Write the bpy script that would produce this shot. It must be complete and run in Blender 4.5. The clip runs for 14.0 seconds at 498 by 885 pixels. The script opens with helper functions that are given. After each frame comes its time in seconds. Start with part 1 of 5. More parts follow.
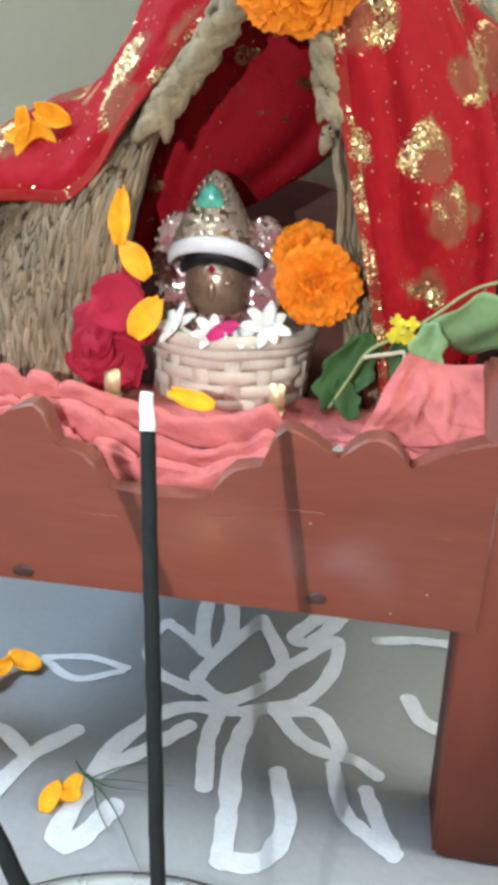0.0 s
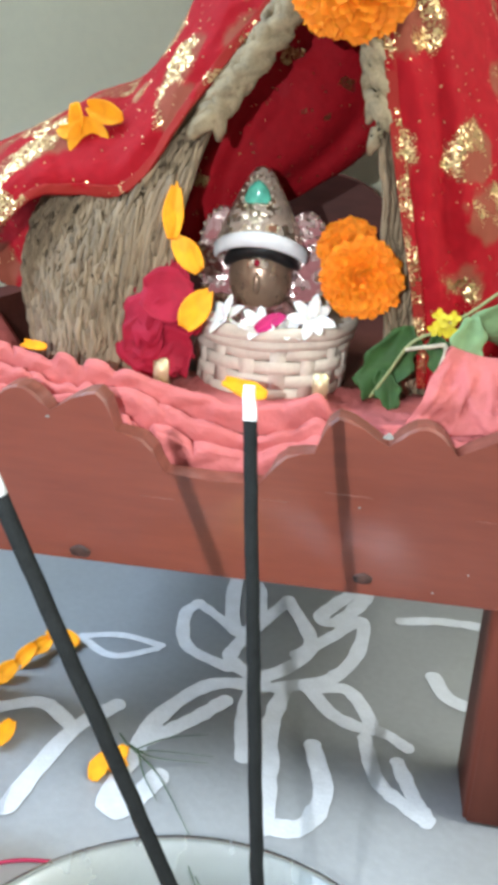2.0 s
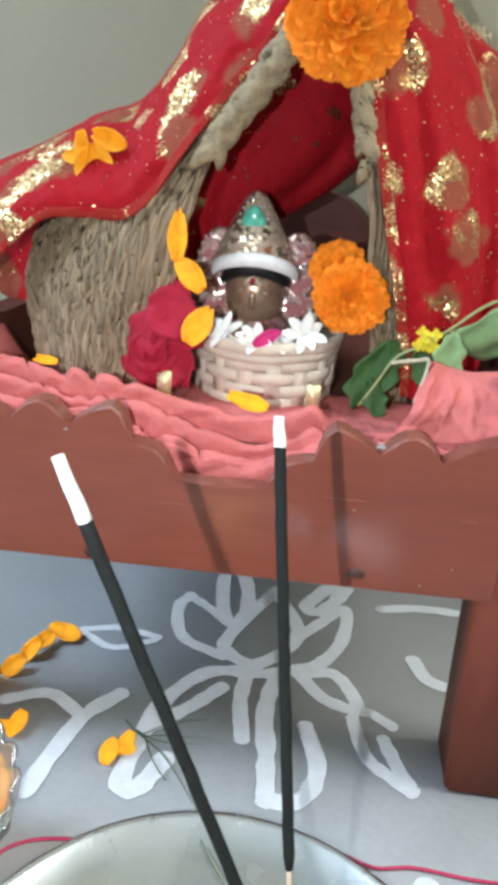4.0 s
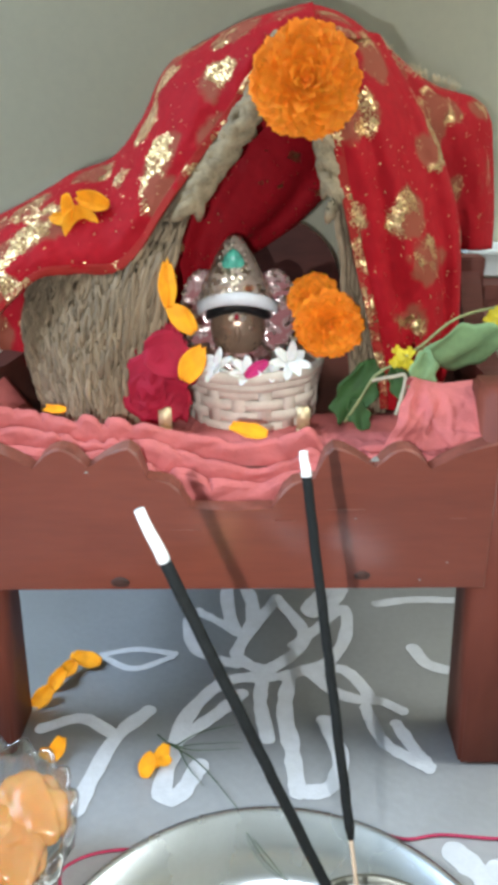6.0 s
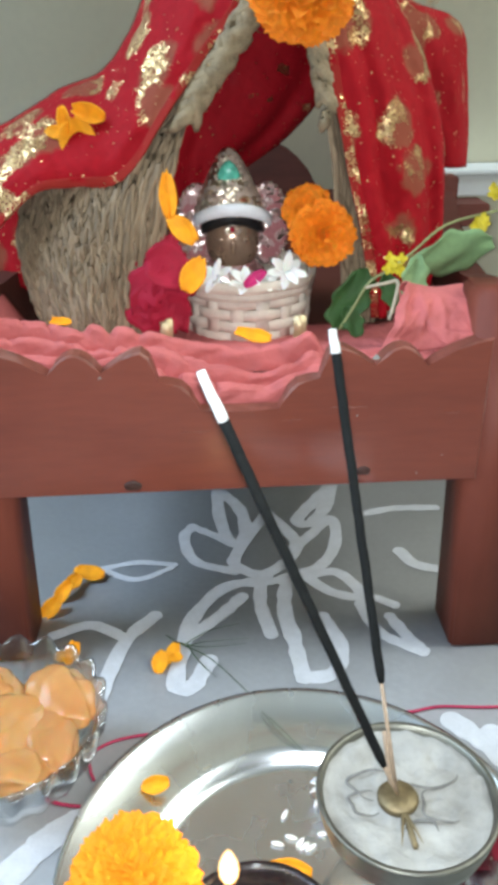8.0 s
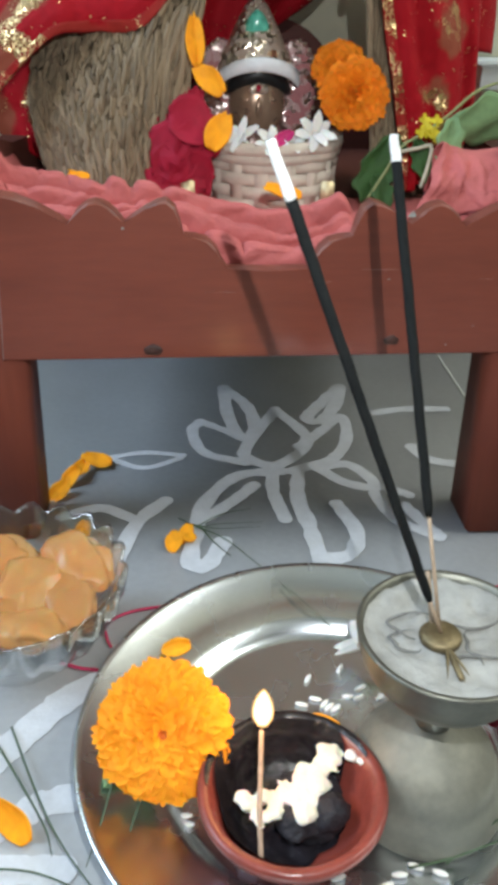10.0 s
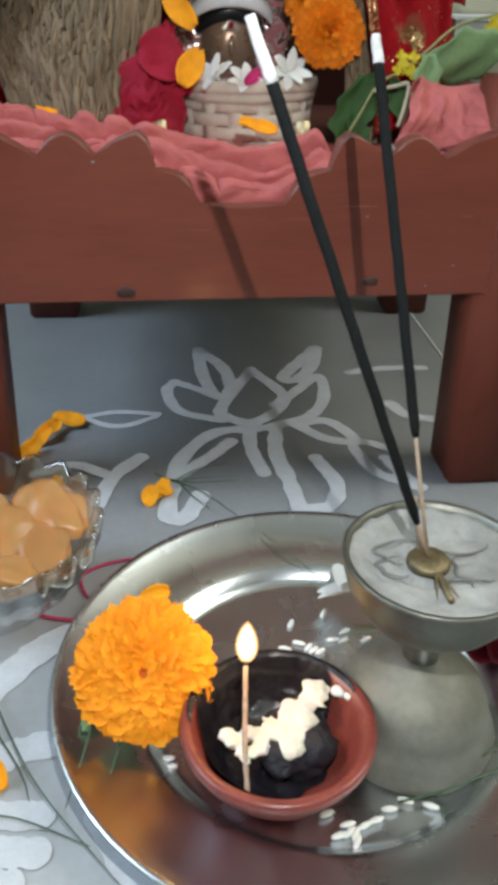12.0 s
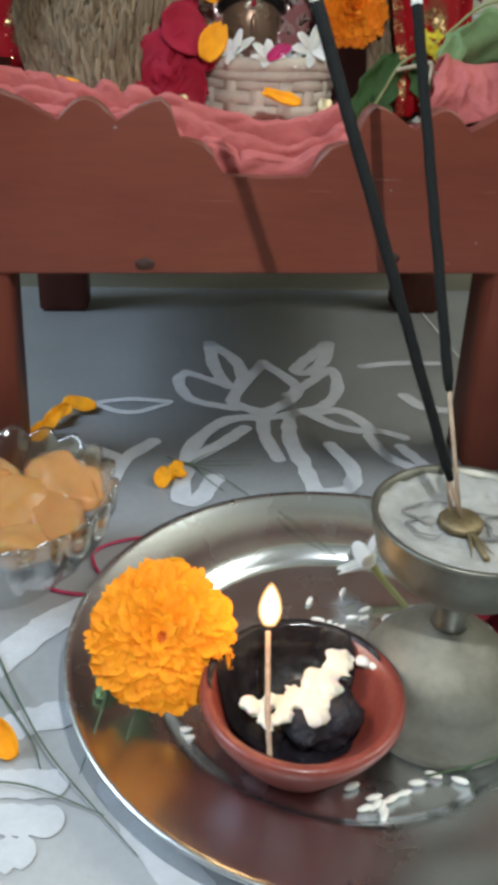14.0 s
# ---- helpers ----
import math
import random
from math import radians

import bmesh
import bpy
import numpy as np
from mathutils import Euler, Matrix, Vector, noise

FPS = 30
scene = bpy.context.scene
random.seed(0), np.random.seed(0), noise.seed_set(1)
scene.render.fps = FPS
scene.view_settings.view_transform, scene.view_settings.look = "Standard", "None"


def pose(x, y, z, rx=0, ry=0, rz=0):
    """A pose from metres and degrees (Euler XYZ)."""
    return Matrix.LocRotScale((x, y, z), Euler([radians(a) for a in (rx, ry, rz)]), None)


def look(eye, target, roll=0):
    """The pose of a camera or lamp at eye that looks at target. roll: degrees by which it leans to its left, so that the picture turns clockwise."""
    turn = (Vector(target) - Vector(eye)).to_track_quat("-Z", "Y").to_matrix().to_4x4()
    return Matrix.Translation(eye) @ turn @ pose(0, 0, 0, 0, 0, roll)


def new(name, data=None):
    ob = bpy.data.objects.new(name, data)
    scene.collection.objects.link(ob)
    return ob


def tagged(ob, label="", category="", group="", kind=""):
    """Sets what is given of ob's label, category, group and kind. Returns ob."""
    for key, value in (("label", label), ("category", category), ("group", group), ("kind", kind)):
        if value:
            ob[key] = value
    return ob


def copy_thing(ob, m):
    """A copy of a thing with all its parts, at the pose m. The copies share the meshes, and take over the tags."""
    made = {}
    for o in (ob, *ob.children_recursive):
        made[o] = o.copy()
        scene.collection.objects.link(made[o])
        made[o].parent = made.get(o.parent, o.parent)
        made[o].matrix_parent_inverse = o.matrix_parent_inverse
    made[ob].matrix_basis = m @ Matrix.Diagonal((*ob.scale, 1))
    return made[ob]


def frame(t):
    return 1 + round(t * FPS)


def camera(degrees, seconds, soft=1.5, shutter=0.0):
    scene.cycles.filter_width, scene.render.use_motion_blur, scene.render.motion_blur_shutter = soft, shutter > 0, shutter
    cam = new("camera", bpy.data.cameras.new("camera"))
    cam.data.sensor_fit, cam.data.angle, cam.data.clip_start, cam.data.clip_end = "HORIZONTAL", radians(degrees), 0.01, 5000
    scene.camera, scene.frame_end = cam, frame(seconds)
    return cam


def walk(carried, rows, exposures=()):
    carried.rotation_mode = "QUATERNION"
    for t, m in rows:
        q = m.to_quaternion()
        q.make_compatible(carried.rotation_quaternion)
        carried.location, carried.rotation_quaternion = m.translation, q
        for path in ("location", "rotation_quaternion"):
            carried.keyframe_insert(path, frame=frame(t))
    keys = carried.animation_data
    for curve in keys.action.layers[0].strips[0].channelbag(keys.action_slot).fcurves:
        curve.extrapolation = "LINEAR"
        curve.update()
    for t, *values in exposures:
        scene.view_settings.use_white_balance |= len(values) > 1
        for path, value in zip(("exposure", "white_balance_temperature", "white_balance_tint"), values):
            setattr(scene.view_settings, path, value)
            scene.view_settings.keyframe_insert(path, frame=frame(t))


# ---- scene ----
cam = camera(34.8, 14.0, soft=5.2)
PATH = [
    (0, (0.083, -0.283, 0.316), (-0.197, 1.55, -0.436), 2.5),
    (0.5, (0.077, -0.286, 0.317), (-0.202, 1.544, -0.44), 2.4),
    (1, (0.071, -0.29, 0.316), (-0.204, 1.538, -0.447), 2.5),
    (1.5, (0.065, -0.295, 0.318), (-0.197, 1.529, -0.461), 2.9),
    (2, (0.06, -0.302, 0.322), (-0.196, 1.52, -0.463), 3.2),
    (4.3, (0.04, -0.333, 0.346), (-0.09, 1.49, -0.466), 3.7),
    (4.5, (0.038, -0.336, 0.348), (-0.076, 1.49, -0.461), 3.4),
    (5, (0.033, -0.343, 0.354), (-0.065, 1.486, -0.45), 1.3),
    (5.5, (0.027, -0.352, 0.361), (-0.059, 1.481, -0.434), -0.1),
    (6, (0.021, -0.36, 0.366), (-0.026, 1.475, -0.428), -0.6),
    (6.5, (0.015, -0.368, 0.367), (0.001, 1.463, -0.436), -0.6),
    (7, (0.009, -0.376, 0.365), (0.028, 1.44, -0.471), -0.5),
    (7.5, (0.001, -0.384, 0.36), (0.053, 1.417, -0.508), -0.6),
    (8, (-0.009, -0.388, 0.351), (0.065, 1.393, -0.556), -0.7),
    (8.5, (-0.02, -0.394, 0.341), (0.063, 1.379, -0.581), 0.3),
    (9, (-0.027, -0.395, 0.328), (0.071, 1.363, -0.621), 1.3),
    (9.2, (-0.029, -0.395, 0.322), (0.075, 1.352, -0.647), 1.3),
    (11.3, (-0.037, -0.4, 0.279), (0.128, 1.307, -0.749), 1.4),
    (11.5, (-0.035, -0.399, 0.277), (0.138, 1.303, -0.76), 1.3),
    (12, (-0.037, -0.4, 0.273), (0.158, 1.312, -0.743), 1.7),
    (12.5, (-0.041, -0.403, 0.268), (0.146, 1.324, -0.723), 2.0),
    (13, (-0.044, -0.404, 0.261), (0.147, 1.331, -0.714), 2.2),
    (13.5, (-0.045, -0.405, 0.254), (0.161, 1.341, -0.699), 2.6),
    (14, (-0.047, -0.404, 0.246), (0.155, 1.339, -0.714), 2.6),
]
EXPOSURES = [(0.0, -1.06, 6400, 10), (2.0, -0.95, 6300, 10), (4.5, -1.2, 6400, 10), (7.0, -1.36, 6300, 10), (9.0, -1.55, 6400, 10), (11.5, -2.02, 6600, 10), (14.0, -2.03, 6600, 10)]
walk(cam, [(t, look(eye, target, roll)) for t, eye, target, roll in PATH], EXPOSURES)

# ---- light ----
world = bpy.data.worlds.new("room_air")
scene.world = world
world.use_nodes = True
world.node_tree.nodes["Background"].inputs[0].default_value = (0.75, 0.85, 1.0, 1)
world.node_tree.nodes["Background"].inputs[1].default_value = 0.05


def lamp(name, kind, m, energy, color, size=0.01, size_y=None):
    data = bpy.data.lights.new(name, kind)
    data.energy, data.color = energy, color
    if kind == "AREA":
        data.shape, data.size, data.size_y = "RECTANGLE", size, size_y or size
    else:
        data.shadow_soft_size = size
    ob = new(name, data)
    ob.matrix_world = m
    return ob


TORCH, WINDOW, FRONT_FILL, DOOR, FLAME = 16.0, 106.0, 4.0, 70.0, 0.17
torch = lamp("phone_torch", "SPOT", look((-0.008, -0.372, 0.348), (0.0, -0.04, 0.05)), TORCH, (0.92, 0.98, 1.0), 0.0015)
torch.data.spot_size, torch.data.spot_blend = radians(138), 1.0
lamp("window_daylight", "AREA", look((-1.48, -0.10, 1.45), (0, 0, 0.1)), WINDOW, (0.60, 0.78, 1.0), 0.8, 0.9)
lamp("doorway_daylight", "AREA", look((1.48, -0.15, 1.60), (0, 0, 0.1)), DOOR, (0.95, 1.0, 0.95), 0.7, 0.9)
# added soft fill from high in front, no fitting seen; lifts the wall
lamp("front_fill", "AREA", look((0.0, -1.9, 2.3), (0, 0, 0.2)), FRONT_FILL, (0.97, 1.0, 0.96), 1.2, 0.06)
lamp("flame_light", "POINT", pose(-0.0107, -0.1812, 0.0585), FLAME, (1.0, 0.55, 0.2), 0.004)


# ---- materials ----
def material(name, base, rough=0.6, metal=0.0, var=0.25, scale=40.0, bump=0.1, bump_scale=300.0, dist=0.001, stretch=(1, 1, 1), island=0.0,
             objrand=0.0, stain=None, stain_amount=0.5, coat=0.0, trans=0.0, sss=0.0, spec=0.5, ior=1.45):
    """A surface with two scales of variation, fine relief and, if asked, stains of another colour."""
    mat = bpy.data.materials.new(name)
    mat.use_nodes = True
    nt = mat.node_tree
    n, link = nt.nodes, nt.links.new
    bsdf = n["Principled BSDF"]
    coord = n.new("ShaderNodeTexCoord")
    mapping = n.new("ShaderNodeMapping")
    mapping.inputs["Scale"].default_value = stretch
    link(coord.outputs["Object"], mapping.inputs["Vector"])
    big = n.new("ShaderNodeTexNoise")
    big.inputs["Scale"].default_value, big.inputs["Detail"].default_value = scale, 5
    fine = n.new("ShaderNodeTexNoise")
    fine.inputs["Scale"].default_value, fine.inputs["Detail"].default_value = bump_scale, 4
    link(mapping.outputs[0], big.inputs["Vector"])
    link(mapping.outputs[0], fine.inputs["Vector"])
    ramp = n.new("ShaderNodeValToRGB")
    lo = [max(0, c * (1 - var)) for c in base] + [1]
    hi = [min(1, c * (1 + var)) for c in base] + [1]
    ramp.color_ramp.elements[0].position, ramp.color_ramp.elements[1].position = 0.3, 0.7
    ramp.color_ramp.elements[0].color, ramp.color_ramp.elements[1].color = lo, hi
    mixv = n.new("ShaderNodeMath")
    mixv.operation = "MULTIPLY_ADD"
    mixv.inputs[1].default_value, mixv.inputs[2].default_value = 0.35, 0.0
    link(fine.outputs[0], mixv.inputs[0])
    add = n.new("ShaderNodeMath")
    add.operation = "MULTIPLY_ADD"
    add.inputs[1].default_value = 0.65
    link(big.outputs[0], add.inputs[0])
    link(mixv.outputs[0], add.inputs[2])
    value = add.outputs[0]
    if island or objrand:
        src = n.new("ShaderNodeNewGeometry").outputs["Random Per Island"] if island else n.new("ShaderNodeObjectInfo").outputs["Random"]
        shift = n.new("ShaderNodeMath")
        shift.operation = "MULTIPLY_ADD"
        shift.inputs[1].default_value = island or objrand
        link(src, shift.inputs[0])
        link(value, shift.inputs[2])
        half = n.new("ShaderNodeMath")
        half.operation = "SUBTRACT"
        half.inputs[1].default_value = (island or objrand) / 2
        link(shift.outputs[0], half.inputs[0])
        value = half.outputs[0]
    link(value, ramp.inputs[0])
    colour = ramp.outputs[0]
    if stain:
        blot = n.new("ShaderNodeTexNoise")
        blot.inputs["Scale"].default_value, blot.inputs["Detail"].default_value = scale * 0.35, 6
        link(coord.outputs["Object"], blot.inputs["Vector"])
        cut = n.new("ShaderNodeMapRange")
        cut.inputs[1].default_value, cut.inputs[2].default_value, cut.inputs[4].default_value = 0.5, 0.72, stain_amount
        link(blot.outputs[0], cut.inputs[0])
        mix = n.new("ShaderNodeMix")
        mix.data_type = "RGBA"
        link(cut.outputs[0], mix.inputs[0])
        link(colour, mix.inputs[6])
        mix.inputs[7].default_value = (*stain, 1)
        colour = mix.outputs[2]
    link(colour, bsdf.inputs["Base Color"])
    rr = n.new("ShaderNodeMapRange")
    rr.inputs[3].default_value, rr.inputs[4].default_value = max(0.02, rough * 0.8), min(1, rough * 1.2)
    link(big.outputs[0], rr.inputs[0])
    link(rr.outputs[0], bsdf.inputs["Roughness"])
    bsdf.inputs["Metallic"].default_value = metal
    bsdf.inputs["Coat Weight"].default_value = coat
    bsdf.inputs["Coat Roughness"].default_value = 0.14
    bsdf.inputs["Transmission Weight"].default_value = trans
    bsdf.inputs["Specular IOR Level"].default_value = spec
    bsdf.inputs["IOR"].default_value = ior
    if sss:
        bsdf.inputs["Subsurface Weight"].default_value = sss
        bsdf.inputs["Subsurface Radius"].default_value = (0.006, 0.003, 0.0015)
    bp = n.new("ShaderNodeBump")
    bp.inputs["Strength"].default_value, bp.inputs["Distance"].default_value = bump, dist
    link(fine.outputs[0], bp.inputs["Height"])
    link(bp.outputs[0], bsdf.inputs["Normal"])
    return mat


def sequin_cloth(name, red, patch, patch_scale, amount, size=1150, foil=(0.80, 0.58, 0.29), gate_at=(0.47, 0.53)):
    """Thin red cloth printed with tinsel motifs and set with small sequins."""
    mat = bpy.data.materials.new(name)
    mat.use_nodes = True
    nt = mat.node_tree
    n, link = nt.nodes, nt.links.new
    bsdf = n["Principled BSDF"]
    coord = n.new("ShaderNodeTexCoord")
    warp = n.new("ShaderNodeTexNoise")
    warp.inputs["Scale"].default_value, warp.inputs["Detail"].default_value = 55, 3
    link(coord.outputs["Object"], warp.inputs["Vector"])
    warped = n.new("ShaderNodeMix")
    warped.data_type = "VECTOR"
    warped.inputs[0].default_value = 0.022
    link(coord.outputs["Object"], warped.inputs[4])
    link(warp.outputs[1], warped.inputs[5])
    cells = n.new("ShaderNodeTexVoronoi")
    cells.inputs["Scale"].default_value = patch_scale
    link(warped.outputs[1], cells.inputs["Vector"])
    motif = n.new("ShaderNodeMapRange")
    motif.inputs[1].default_value, motif.inputs[2].default_value = amount + 0.05, amount - 0.05
    link(cells.outputs["Distance"], motif.inputs[0])
    dots = n.new("ShaderNodeTexVoronoi")
    dots.inputs["Scale"].default_value = size
    link(coord.outputs["Object"], dots.inputs["Vector"])
    pick = n.new("ShaderNodeSeparateColor")
    link(dots.outputs["Color"], pick.inputs[0])
    blotch = n.new("ShaderNodeTexNoise")
    blotch.inputs["Scale"].default_value, blotch.inputs["Detail"].default_value = 38, 2
    link(coord.outputs["Object"], blotch.inputs["Vector"])
    # sequins are dense inside some motifs and rare elsewhere
    dense = n.new("ShaderNodeMapRange")
    dense.inputs[1].default_value, dense.inputs[2].default_value = gate_at
    link(blotch.outputs[0], dense.inputs[0])
    inside = n.new("ShaderNodeMath")
    inside.operation = "MULTIPLY"
    link(dense.outputs[0], inside.inputs[0])
    link(motif.outputs[0], inside.inputs[1])
    limit = n.new("ShaderNodeMapRange")
    limit.inputs[3].default_value, limit.inputs[4].default_value = 0.993, 0.30
    link(inside.outputs[0], limit.inputs[0])
    sequin = n.new("ShaderNodeMath")
    sequin.operation = "GREATER_THAN"
    link(pick.outputs[0], sequin.inputs[0])
    link(limit.outputs[0], sequin.inputs[1])
    weave = n.new("ShaderNodeTexNoise")
    weave.inputs["Scale"].default_value, weave.inputs["Detail"].default_value = 220, 4
    link(coord.outputs["Object"], weave.inputs["Vector"])
    tone = n.new("ShaderNodeMix")
    tone.data_type = "RGBA"
    link(weave.outputs[0], tone.inputs[0])
    tone.inputs[6].default_value, tone.inputs[7].default_value = (*[c * 0.75 for c in red], 1), (*[min(1, c * 1.25) for c in red], 1)
    half = n.new("ShaderNodeMath")
    half.operation = "MULTIPLY"
    half.inputs[1].default_value = 0.75
    link(motif.outputs[0], half.inputs[0])
    c1 = n.new("ShaderNodeMix")
    c1.data_type = "RGBA"
    link(half.outputs[0], c1.inputs[0])
    link(tone.outputs[2], c1.inputs[6])
    c1.inputs[7].default_value = (*patch, 1)
    c2 = n.new("ShaderNodeMix")
    c2.data_type = "RGBA"
    link(sequin.outputs[0], c2.inputs[0])
    link(c1.outputs[2], c2.inputs[6])
    c2.inputs[7].default_value = (*foil, 1)
    link(c2.outputs[2], bsdf.inputs["Base Color"])
    link(sequin.outputs[0], bsdf.inputs["Metallic"])
    rough = n.new("ShaderNodeMapRange")
    rough.inputs[3].default_value, rough.inputs[4].default_value = 0.75, 0.3
    link(sequin.outputs[0], rough.inputs[0])
    link(rough.outputs[0], bsdf.inputs["Roughness"])
    bsdf.inputs["Specular IOR Level"].default_value = 0.15
    # every sequin lies at its own tilt
    tilt = n.new("ShaderNodeVectorMath")
    tilt.operation = "SUBTRACT"
    link(dots.outputs["Color"], tilt.inputs[0])
    tilt.inputs[1].default_value = (0.5, 0.5, 0.5)
    amount_node = n.new("ShaderNodeVectorMath")
    amount_node.operation = "SCALE"
    link(tilt.outputs[0], amount_node.inputs[0])
    gate = n.new("ShaderNodeMath")
    gate.operation = "MULTIPLY"
    gate.inputs[1].default_value = 0.9
    link(sequin.outputs[0], gate.inputs[0])
    link(gate.outputs[0], amount_node.inputs["Scale"])
    bp = n.new("ShaderNodeBump")
    bp.inputs["Strength"].default_value, bp.inputs["Distance"].default_value = 0.35, 0.0015
    link(weave.outputs[0], bp.inputs["Height"])
    plus = n.new("ShaderNodeVectorMath")
    link(bp.outputs[0], plus.inputs[0])
    link(amount_node.outputs[0], plus.inputs[1])
    unit = n.new("ShaderNodeVectorMath")
    unit.operation = "NORMALIZE"
    link(plus.outputs[0], unit.inputs[0])
    link(unit.outputs[0], bsdf.inputs["Normal"])
    return mat


def glow(name, color, strength):
    mat = bpy.data.materials.new(name)
    mat.use_nodes = True
    b = mat.node_tree.nodes["Principled BSDF"]
    b.inputs["Base Color"].default_value = (*color, 1)
    b.inputs["Emission Color"].default_value = (*color, 1)
    b.inputs["Emission Strength"].default_value = strength
    return mat


